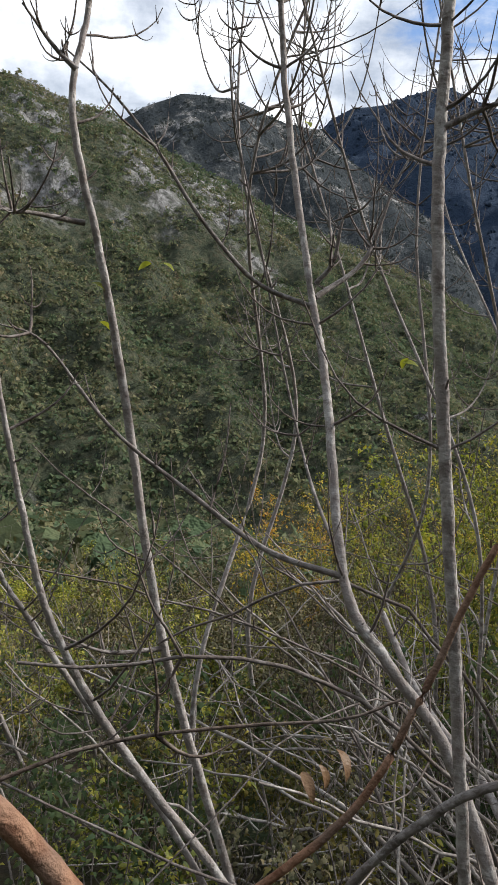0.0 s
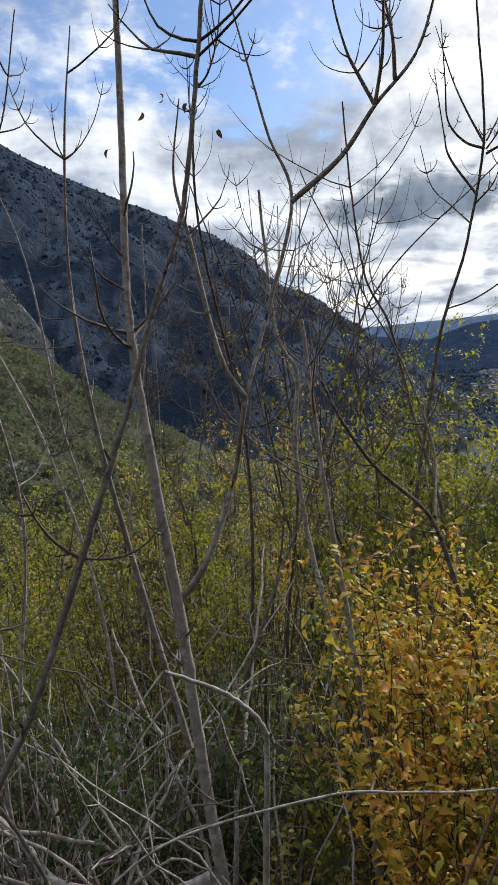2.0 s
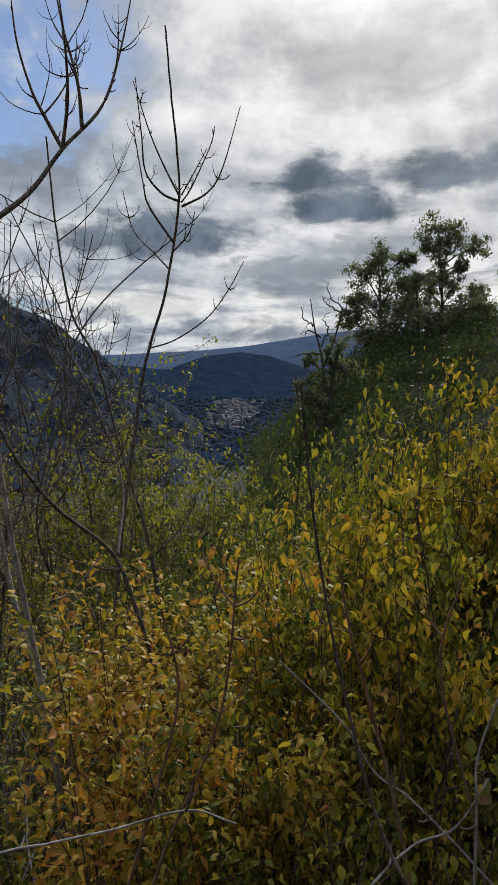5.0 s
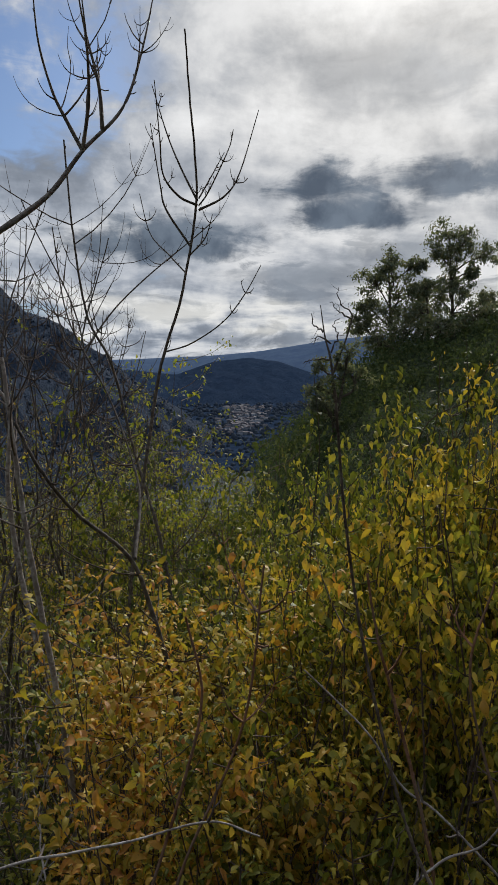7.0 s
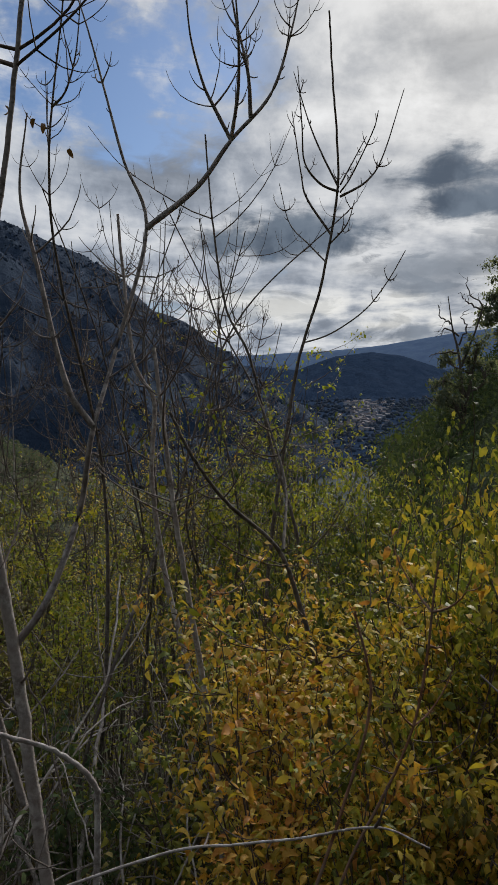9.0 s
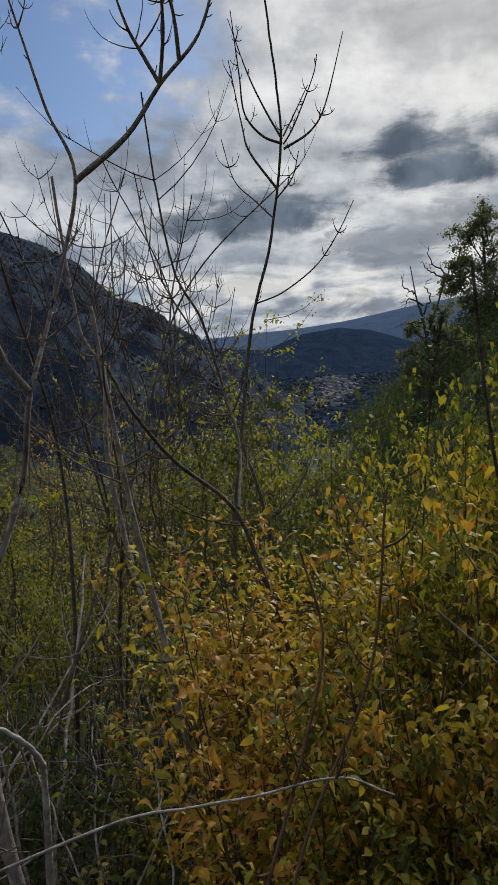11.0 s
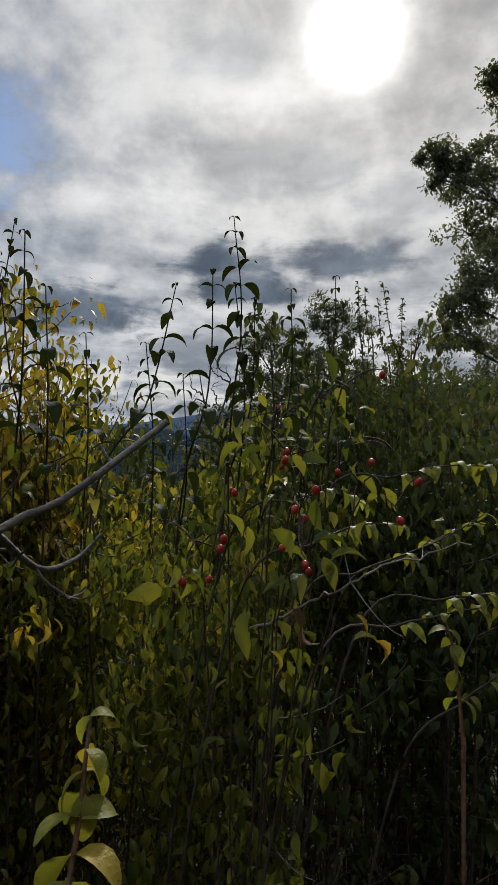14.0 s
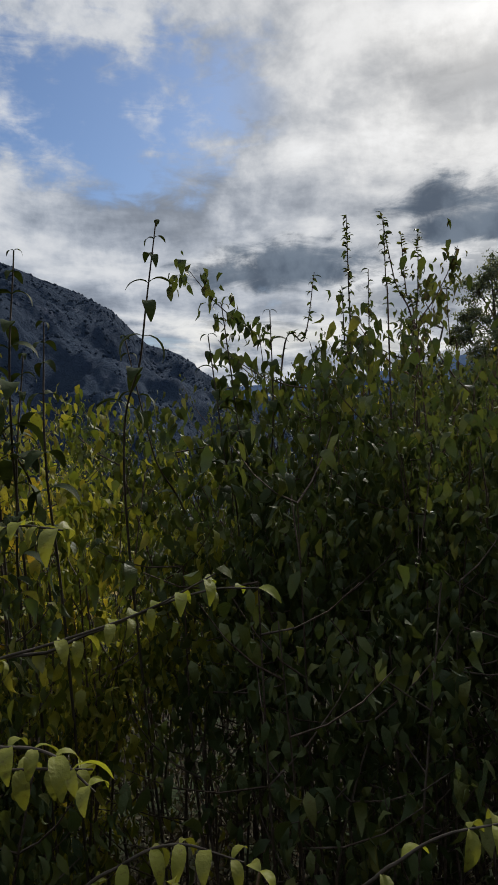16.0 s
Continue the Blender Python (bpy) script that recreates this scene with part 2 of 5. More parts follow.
MID_HAZE_TREES = canopy_material("haze_middle_canopy", [(0.15, (0.028, 0.037, 0.042)), (0.45, (0.045, 0.056, 0.056)), (0.7, (0.075, 0.076, 0.07)), (0.9, (0.10, 0.088, 0.085))], 0.8, 0.009, 0.3)
FAR_HAZE_TREES = canopy_material("haze_far_canopy", [(0.2, (0.024, 0.040, 0.068)), (0.55, (0.038, 0.056, 0.086)), (0.9, (0.058, 0.075, 0.1))], 0.35, 0.006, 0.3)


def rock_colour(g, pos):
    st = g.add("ShaderNodeMapping")
    g.link(pos, st.inputs[0])
    st.inputs["Scale"].default_value = (1, 1, 0.28)
    f = g.noise(st.outputs[0], 0.2, 9, 0.75)
    streak = g.noise(st.outputs[0], 0.9, 7, 0.75)
    c = g.ramp(f, [(0.38, (0.045, 0.05, 0.042)), (0.47, (0.15, 0.147, 0.143)), (0.57, (0.34, 0.335, 0.335)), (0.72, (0.50, 0.49, 0.485))])
    return g.mix(g.math("MULTIPLY", g.span(streak, 0.50, 0.66), 0.7), c, (0.055, 0.06, 0.045))


def slope_colour(g, pos):
    sep = g.add("ShaderNodeSeparateXYZ")
    g.link(pos, sep.inputs[0])
    n = g.noise(pos, 0.03, 6, 0.68)
    veg = g.ramp(g.noise(pos, 0.35, 6, 0.7), [(0.32, (0.034, 0.044, 0.032)), (0.5, (0.062, 0.072, 0.046)), (0.68, (0.11, 0.10, 0.066))])
    high = g.span(g.math("ADD", sep.outputs[2], g.math("MULTIPLY", n, 60.0)), 62.0, 84.0)
    bare = g.math("MAXIMUM", g.math("MULTIPLY", high, g.span(n, 0.46, 0.56)), g.span(n, 0.62, 0.68))
    return g.mix(bare, veg, rock_colour(g, pos))


ROCK = surface("limestone_cliff", slope_colour, 0.95, lambda g, p: (g.noise(p, 0.25, 7, 0.7), 4.0), 0.1)


# haze blue is mixed into the ground tone; the rock stays grey
CRAG = surface("crag", lambda g, p: g.mix(g.span(g.noise(p, 0.02, 7, 0.7), 0.52, 0.64), (0.036, 0.044, 0.05), rock_colour(g, p)), 0.95, lambda g, p: (g.noise(p, 0.2, 7, 0.7), 5.0), 0.1)


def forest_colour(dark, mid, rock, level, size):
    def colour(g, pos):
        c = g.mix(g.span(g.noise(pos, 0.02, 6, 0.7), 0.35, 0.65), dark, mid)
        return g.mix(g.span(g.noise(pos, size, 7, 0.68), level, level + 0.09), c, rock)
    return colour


# the blue in these three base colours stands for aerial haze
HAZE_WOOD = surface("haze_blue_wood", forest_colour((0.019, 0.032, 0.058), (0.028, 0.044, 0.072), (0.07, 0.084, 0.12), 0.61, 0.012), 0.95, lambda g, p: (g.noise(p, 0.06, 6, 0.7), 9.0), 0.05)
HAZE_HILL = surface("haze_blue_hill", forest_colour((0.018, 0.032, 0.062), (0.026, 0.042, 0.075), (0.035, 0.05, 0.085), 0.62, 0.004), 1.0, lambda g, p: (g.noise(p, 0.02, 6, 0.7), 12.0), 0.0)
FAR_HAZE = surface("haze_pale_hill", forest_colour((0.065, 0.10, 0.175), (0.08, 0.12, 0.195), (0.09, 0.13, 0.2), 0.62, 0.004), 1.0, None, 0.0)


# ---- mesh helpers ----
rng = np.random.default_rng(7)


class Buf:
    """Triangles gathered into one mesh."""

    def __init__(self):
        self.v, self.f, self.n = [], [], 0

    def put(self, v, f):
        self.v.append(np.asarray(v, np.float32))
        self.f.append(np.asarray(f, np.int32) + self.n)
        self.n += len(v)

    def mesh(self, name, material, smooth=True):
        v, f = np.concatenate(self.v), np.concatenate(self.f)
        me = bpy.data.meshes.new(name)
        me.vertices.add(len(v))
        me.vertices.foreach_set("co", v.ravel())
        me.loops.add(f.size)
        me.loops.foreach_set("vertex_index", f.ravel())
        me.polygons.add(len(f))
        me.polygons.foreach_set("loop_start", np.arange(0, f.size, 3, dtype=np.int32))
        me.polygons.foreach_set("use_smooth", np.full(len(f), smooth))
        me.update(calc_edges=True)
        me.materials.append(material)
        return me


def thing(name, label, category, group="", kind="", at=(0, 0, 0)):
    ob = new(name)
    ob.location = at
    ob.empty_display_size = 0.1
    return tagged(ob, label, category, group, kind)


def part(name, buf, material, parent, label="", kind="", smooth=True):
    """buf in world places, as one mesh under a thing or part."""
    ob = new(name, buf.mesh(name, material, smooth))
    ob.parent = parent
    root = parent
    while root.parent:
        root = root.parent
    ob.data.transform(Matrix.Translation(-Vector(root.location)))
    return tagged(ob, label, "", "", kind)


def curve_through(points, n):
    """n places along a smooth line through the points (Catmull-Rom)."""
    p = np.asarray(points, float)
    p = np.vstack([2 * p[0] - p[1], p, 2 * p[-1] - p[-2]])
    out = []
    for u in np.linspace(0, len(p) - 3 - 1e-6, n):
        i, t = int(u), u - int(u)
        a, b, c, d = p[i:i + 4]
        out.append(0.5 * (2 * b + (c - a) * t + (2 * a - 5 * b + 4 * c - d) * t * t + (3 * b - a - 3 * c + d) * t ** 3))
    return np.array(out)


def tube(buf, line, r0, r1, sides=6, knots=0.0):
    line = np.asarray(line, float)
    n = len(line)
    t = np.gradient(line, axis=0)
    t /= np.linalg.norm(t, axis=1, keepdims=True) + 1e-9
    ref = np.where(np.abs(t[:, 2:3]) > 0.9, [[1.0, 0, 0]], [[0, 0, 1.0]])
    a = np.cross(t, ref)
    a /= np.linalg.norm(a, axis=1, keepdims=True) + 1e-9
    b = np.cross(t, a)
    r = np.linspace(r0, r1, n) * (1 + knots * rng.uniform(-1, 1, n))
    ang = np.arange(sides) * 2 * np.pi / sides
    v = line[:, None] + r[:, None, None] * (np.cos(ang)[None, :, None] * a[:, None] + np.sin(ang)[None, :, None] * b[:, None])
    i, j = np.meshgrid(np.arange(n - 1), np.arange(sides), indexing="ij")
    k = (j + 1) % sides
    q = np.stack([i * sides + j, i * sides + k, (i + 1) * sides + k, (i + 1) * sides + j], -1).reshape(-1, 4)
    f = np.concatenate([q[:, [0, 1, 2]], q[:, [0, 2, 3]]])
    buf.put(v.reshape(-1, 3), f)


def unit(v):
    return v / (np.linalg.norm(v, axis=-1, keepdims=True) + 1e-9)


# a leaf along +x, folded on its midrib, tip drooping
LEAF = np.array([(0, 0, 0), (0.22, 0, 0.03), (0.48, 0, 0.04), (0.75, 0, 0.0), (1, 0, -0.10),
                 (0.15, 0.18, 0.07), (0.42, 0.29, 0.11), (0.72, 0.19, 0.06), (0.15, -0.18, 0.07), (0.42, -0.29, 0.11), (0.72, -0.19, 0.06)])
LEAF_F = np.array([(0, 1, 5), (1, 6, 5), (1, 2, 6), (2, 7, 6), (2, 3, 7), (3, 4, 7), (0, 8, 1), (1, 8, 9), (1, 9, 2), (2, 9, 10), (2, 10, 3), (3, 10, 4)])
SMALL = np.array([(0, 0, 0), (0.26, -0.27, 0.09), (0.66, -0.22, 0.06), (1, 0, -0.08), (0.66, 0.22, 0.06), (0.26, 0.27, 0.09)])
SMALL_F = np.array([(0, 1, 5), (1, 2, 4), (1, 4, 5), (2, 3, 4)])


def leaves(buf, place, way, size, fine=True):
    """Leaves at the places, pointing along way, turned at random about it."""
    v0, f0 = (LEAF, LEAF_F) if fine else (SMALL, SMALL_F)
    n = len(place)
    x = unit(way)
    up = unit(rng.normal(0, 0.55, (n, 3)) + [0, 0, 1])
    y = unit(np.cross(up, x))
    z = np.cross(x, y)
    s = np.asarray(size).reshape(-1, 1, 1) * np.ones((n, 1, 1))
    w = rng.uniform(0.55, 1.0, (n, 1, 1))
    loc = v0[None]
    v = place[:, None] + s * (loc[..., 0:1] * x[:, None] + w * loc[..., 1:2] * y[:, None] + loc[..., 2:3] * z[:, None] * rng.uniform(0.6, 3.6, (n, 1, 1)))
    f = f0[None] + (np.arange(n) * len(v0))[:, None, None]
    buf.put(v.reshape(-1, 3), f.reshape(-1, 3))


# ---- the lie of the land ----
def soft(v, k=0.6):
    return np.logaddexp(0, v / k) * k


def ground_z(x, y):
    s = 0.12 * x + 0.36 * soft(np.asarray(y, float) - 0.4)
    return -105 * np.tanh(s / 105)


def grid_faces(na, nr):
    i, j = np.meshgrid(np.arange(na - 1), np.arange(nr - 1), indexing="ij")
    q = np.stack([i * nr + j, (i + 1) * nr + j, (i + 1) * nr + j + 1, i * nr + j + 1], -1).reshape(-1, 4)
    return np.concatenate([q[:, [0, 1, 2]], q[:, [0, 2, 3]]])


def fractal(x, y, size, octaves=5, seed=0):
    out, amp = np.zeros_like(x), 1.0
    r = np.random.default_rng(seed)
    for o in range(octaves):
        for _ in range(3):
            a = r.uniform(0, 2 * np.pi)
            out += amp * np.sin((np.cos(a) * x + np.sin(a) * y) * 2 * np.pi / size + r.uniform(0, 6.28) + 1.3 * np.sin((np.sin(a) * x - np.cos(a) * y) * 2.1 / size * 2))
        amp, size = amp * 0.52, size * 0.5
    return out / 3


def build_ground():
    na, radii = 181, np.concatenate([np.linspace(0.0, 12, 60), np.geomspace(12.5, 4600, 70)])
    az = np.linspace(0, 2 * np.pi, na)
    A, R = np.meshgrid(az, radii, indexing="ij")
    x, y = R * np.sin(A), R * np.cos(A)
    z = ground_z(x, y) + 0.05 * fractal(x, y, 2.3, 4, 3) * np.clip(R / 3, 0, 1)
    b = Buf()
    b.put(np.stack([x, y, z], -1).reshape(-1, 3), grid_faces(na, len(radii)))
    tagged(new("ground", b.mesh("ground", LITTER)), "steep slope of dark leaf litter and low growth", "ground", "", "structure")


build_ground()


class Hill:
    """A range seen from the path: its crest stands at the elevations given by bearing."""

    def __init__(self, crest, foot_r, crest_r, foot_z, rough, seed, bulge=0.0, cliff=None, trees=0.0):
        self.az, self.el = np.array(crest, float).T
        self.el = self.el - trees
        self.fr, self.cr, self.fz, self.rough, self.seed, self.bulge, self.cliff = foot_r, crest_r, foot_z, rough, seed, bulge, cliff

    def place(self, az, s):
        """World place at bearing az (degrees) and share s of the way from foot to crest; past 1 it falls away behind."""
        el = np.interp(az, self.az, self.el)
        r = self.fr + s * (self.cr - self.fr)
        top = 1.7 + self.cr * np.tan(np.radians(el))
        u = np.clip(s, 0, 1)
        p = u + self.bulge * np.sin(np.pi * u)
        if self.cliff:
            lo, hi, a0, a1 = self.cliff
            w = np.clip((az - a0) / 4, 0, 1) * np.clip((a1 - az) / 6, 0, 1)
            p = p + w * 0.05 * np.tanh((u - (lo + hi) / 2) * 40)
        z = self.fz + (top - self.fz) * p
        x, y = r * np.sin(np.radians(az)), r * np.cos(np.radians(az))
        fade = np.clip(np.minimum(u, 1 - u) * 6, 0.12, 1)
        z = z + self.rough * fade * fractal(x, y, self.rough * 9, 6, self.seed)
        z = z - np.clip(s - 1, 0, 9) * (self.cr - self.fr) * 0.6
        return np.stack([x, y, z], -1)

    def mesh(self, name, label, material, na, nr, category="mountain"):
        A, S = np.meshgrid(np.linspace(self.az[0], self.az[-1], na), np.linspace(0, 1.25, nr), indexing="ij")
        b = Buf()
        b.put(self.place(A, S).reshape(-1, 3), grid_faces(na, nr))
        return tagged(new(name, b.mesh(name, material)), label, category, "", "structure")


def ball(sub):
    bm = bmesh.new()
    bmesh.ops.create_icosphere(bm, subdivisions=sub, radius=1)
    v = np.array([p.co[:] for p in bm.verts])
    f = np.array([[p.index for p in q.verts] for q in bm.faces])
    bm.free()
    return v, f


BALLS = {1: ball(1), 2: ball(2)}


def crowns(name, label, places, size, material, boughs=3, tall=1.0, head=False):
    """Many uneven tree crowns as one stuff object: leafy boughs, on a lumpy head where they are far off."""
    n, k = len(places), boughs
    s = np.reshape(size, (-1, 1, 1)) * rng.uniform(0.5, 1.3, (n, 1, 1))
    s = s * np.where(rng.random((n, 1, 1)) < 0.12, 1.5, 1.0)
    sq = np.concatenate([rng.uniform(0.8, 1.25, (n, 1, 2)), tall * rng.uniform(0.75, 1.3, (n, 1, 1))], -1)
    v0, f0 = BALLS[1]
    b = Buf()
    if head:
        v = places[:, None] + s * sq * v0[None] * rng.uniform(0.62, 1.12, (n, len(v0), 1))
        b.put(v.reshape(-1, 3), (f0[None] + (np.arange(n) * len(v0))[:, None, None]).reshape(-1, 3))
    d = unit(rng.normal(0, 1, (n, k, 3)) + [0, 0, 0.5])
    at = (places[:, None] + s * sq * d * rng.uniform(0.55, 1.1, (n, k, 1))).reshape(-1, 3)
    nrm = unit(d + rng.normal(0, 0.3, d.shape)).reshape(-1, 3)
    x = unit(np.cross(nrm, rng.normal(0, 1, nrm.shape)))
    y = np.cross(nrm, x)
    w = (np.repeat(s.reshape(-1), k) * rng.uniform(0.18, 0.48, n * k))[:, None]
    v = np.stack([at - x * w, at - y * w * 0.7 + nrm * w * 0.2, at + x * w, at + y * w * 0.7 + nrm * w * 0.2], 1)
    f = np.array([(0, 1, 2), (0, 2, 3)])[None] + (np.arange(n * k) * 4)[:, None, None]
    b.put(v.reshape(-1, 3), f.reshape(-1, 3))
    return tagged(new(name, b.mesh(name, material)), label, "woodland", "", "stuff")


slope = Hill([(-70, 25), (-40, 22), (-30, 20), (-21.2, 17.7), (-17.3, 16.1), (-13.4, 15.2), (-10, 13.2), (-7, 11.8), (-1.4, 9.2), (3, 7.6), (7.5, 5.6), (14.3, 1.9), (18.8, -1.4), (22, -3.4), (28, -6.5), (36, -9), (46, -11)],
             130, 430, -52, 5.0, 11, -0.02, (0.62, 0.74, -24, 2), 1.2)
middle = Hill([(-40, 9), (-16, 13.0), (-12.6, 15.2), (-11, 15.9), (-7.6, 16.3), (-4, 15.9), (0.3, 14.3), (2.9, 13.9), (5, 11.8), (8.5, 9.4), (12, 7.2), (15, 3), (17.5, -1), (20, -6), (24, -12), (30, -16)],
              440, 900, -60, 15.0, 5, 0.02, (0.5, 0.7, -12, 16), 0.75)
right = Hill([(-6, 10), (2.5, 13.9), (3.6, 15.0), (5.3, 15.8), (9.3, 15.95), (12.4, 15.8), (14.4, 14.8), (19.1, 12.9), (23.5, 11.3), (28.9, 9.5), (31.5, 8.3), (34.2, 5.9), (36.9, 4.9), (39, 3.3), (40.8, 2.0), (44, -0.5), (49, -3.5)],
             650, 1500, -100, 24.0, 8, 0.05, (0.38, 0.52, 8, 34), 0.5)
slope.mesh("mountain_slope", "steep mountainside with grey limestone cliffs and scrub wood", ROCK, 240, 110)
middle.mesh("mountain_middle", "wooded mountain with pale cliffs behind the slope", CRAG, 200, 90)
right.mesh("mountain_ridge", "dark wooded mountain ridge with grey crags, haze blue in its colour", HAZE_WOOD, 260, 110)

near_hill = Hill([(36, 0.2), (42, 1.0), (46, 0.6), (49, 1.7), (52, 2.05), (54.5, 1.75), (57, 0.9), (61, -0.5), (66, -1.5)], 1900, 2900, -108, 10, 4, 0.08)
far_hill = Hill([(30, 2.0), (40, 1.7), (46.2, 2.05), (48.5, 2.15), (52.2, 2.5), (55.5, 3.0), (58.3, 3.45), (62, 3.9), (70, 3.4), (90, 3.0), (120, 3)], 3300, 4300, -108, 12, 9, 0.1)
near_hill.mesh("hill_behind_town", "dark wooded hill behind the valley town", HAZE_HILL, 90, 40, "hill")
far_hill.mesh("distant_range", "distant range on the horizon, paled blue in its colour for haze", FAR_HAZE, 90, 30, "mountain")
side = Hill([(53, -7), (57, -3.6), (59.5, -0.8), (62, 1.5), (66, 3.3), (71, 4.7), (80, 5.4), (100, 6), (140, 8)], 14, 75, -6.5, 0.7, 6, 0.0)
SCRUB_GROUND = surface("scrub_ground", lambda g, p: g.ramp(g.noise(p, 0.9, 6, 0.7), [(0.35, (0.02, 0.032, 0.018)), (0.55, (0.042, 0.06, 0.03)), (0.72, (0.07, 0.085, 0.045))]), 0.95, lambda g, p: (g.noise(p, 2.5, 6, 0.75), 0.5), 0.05)
side.mesh("hillside", "near hillside under dense green scrub", SCRUB_GROUND, 90, 40, "hill")


# out of view: a slope added behind the path to block sky light
behind = Hill([(108, 14), (120, 28), (150, 37), (200, 37), (250, 32), (280, 26), (300, 18)], 7, 60, 0.0, 1.0, 15, 0.05)
behind.mesh("hillside_behind", "unseen steep hillside, added behind the path to cut sky light", LITTER, 60, 24, "hill")


def scatter(hill, n, a0, a1, s0=0.0, s1=1.0):
    az, s = rng.uniform(a0, a1, n), s0 + (s1 - s0) * rng.uniform(0, 1, n) ** 0.75
    return az, s, hill.place(az, s)


az, s, p = scatter(slope, 18500, -30, 26)
bare = ((s > 0.60) & (s < 0.76) & (az < 2) & (fractal(p[:, 0], p[:, 2] * 2, 60, 3, 2) > 0.12)) | (fractal(p[:, 0], p[:, 1], 90, 4, 21) > 0.95)
crowns("slope_woodland", "green and brown scrub trees covering the mountainside", p[~bare] + [0, 0, 0.2], 1.7, SLOPE_TREES, 12, 0.9)
az, s, p = scatter(middle, 6000, -20, 24)
bare = (s > 0.4) & (s < 0.9) & (fractal(p[:, 0], p[:, 2] * 2, 90, 4, 12) > 0.6)
crowns("middle_woodland", "dark trees on the middle mountain", p[~bare], 2.8, MID_HAZE_TREES, 9)
az, s, p = scatter(right, 6000, -4, 46)
bare = (s > 0.3) & (s < 0.6) & (fractal(p[:, 0], p[:, 2] * 2, 180, 4, 14) > 0.0)
va, vr = rng.uniform(-34, 58, 8000), 14 * (1150 / 14) ** (rng.uniform(0, 1, 8000) ** 0.8)
vx, vy = vr * np.sin(np.radians(va)), vr * np.cos(np.radians(va))
vp = np.stack([vx, vy, ground_z(vx, vy) + 0.3], -1)
near = ((va < 24) & (vr < 160)) | ((va >= 22) & (vr < 220))
crowns("valley_woodland", "scrub trees filling the valley below", vp[near], 0.6 + 0.010 * vr[near], SLOPE_TREES, 24, 1.0)
# trees for the added slope out of view
az2, s2, p2 = scatter(behind, 700, 128, 296, 0.12)
crowns("woodland_behind", "unseen trees, added behind the path to cut sky light", p2 + [0, 0, 1], 1.5, SLOPE_TREES, 24, 1.2)
crowns("ridge_woodland", "dark conifers along the far ridge", p[~bare], 2.5, FAR_HAZE_TREES, 1, 1.1, True)


valley = Hill([(26, -3.2), (40, -2.2), (50, -1.8), (58, -1.6), (76, -1.6)], 700, 1850, -109, 0.5, 3)
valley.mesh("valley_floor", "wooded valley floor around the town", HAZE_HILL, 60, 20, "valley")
crowns("valley_floor_woodland", "dark woods and gardens between the houses of the town", scatter(valley, 2600, 38, 66, 0.0, 1.0)[2], 5.0, FAR_HAZE_TREES, 1, 1.1, True)


def build_town():
    """Small pale houses, grey and red roofs, on the valley floor, blued for haze."""
    # wall and roof colours are dimmed and blued to hold the distance haze
    walls = surface("haze_blue_render", lambda g, p: g.mix(g.add("ShaderNodeObjectInfo").outputs["Random"], (0.08, 0.10, 0.14), (0.27, 0.31, 0.38)), 0.9)
    roofs = surface("haze_blue_roof", lambda g, p: g.mix(g.add("ShaderNodeObjectInfo").outputs["Random"], (0.06, 0.07, 0.095), (0.13, 0.115, 0.13)), 0.9)
    kinds = []
    for w, d, h, rf in ((6, 8, 4.5, 2.5), (8, 6.5, 6, 2.5), (13, 7, 7, 1.4), (17, 9, 5, 1.0)):
        wall, roof = Buf(), Buf()
        c = np.array([(-w, -d), (w, -d), (w, d), (-w, d)]) / 2
        v = np.array([(*q, 0) for q in c] + [(*q, h) for q in c])
        q = np.array([(0, 1, 5, 4), (1, 2, 6, 5), (2, 3, 7, 6), (3, 0, 4, 7)])
        wall.put(v, np.concatenate([q[:, [0, 1, 2]], q[:, [0, 2, 3]]]))
        e = 0.6
        v = np.array([(-w / 2 - e, -d / 2 - e, h), (w / 2 + e, -d / 2 - e, h), (w / 2 + e, d / 2 + e, h), (-w / 2 - e, d / 2 + e, h), (-w / 2 - e, 0, h + rf), (w / 2 + e, 0, h + rf)])
        roof.put(v, [(0, 1, 5), (0, 5, 4), (2, 3, 4), (2, 4, 5), (0, 4, 3), (1, 2, 5), (0, 3, 2), (0, 2, 1)])
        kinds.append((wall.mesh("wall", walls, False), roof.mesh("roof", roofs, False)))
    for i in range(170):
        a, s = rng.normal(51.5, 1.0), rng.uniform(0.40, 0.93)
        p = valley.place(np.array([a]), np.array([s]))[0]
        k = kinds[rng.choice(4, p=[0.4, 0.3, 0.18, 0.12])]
        h = thing("house", "small pale rendered house with a pitched roof in the valley, blued for haze", "house", "houses of the valley town", "", p - [0, 0, 1])
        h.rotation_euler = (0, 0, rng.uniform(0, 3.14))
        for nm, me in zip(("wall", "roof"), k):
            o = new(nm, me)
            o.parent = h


build_town()


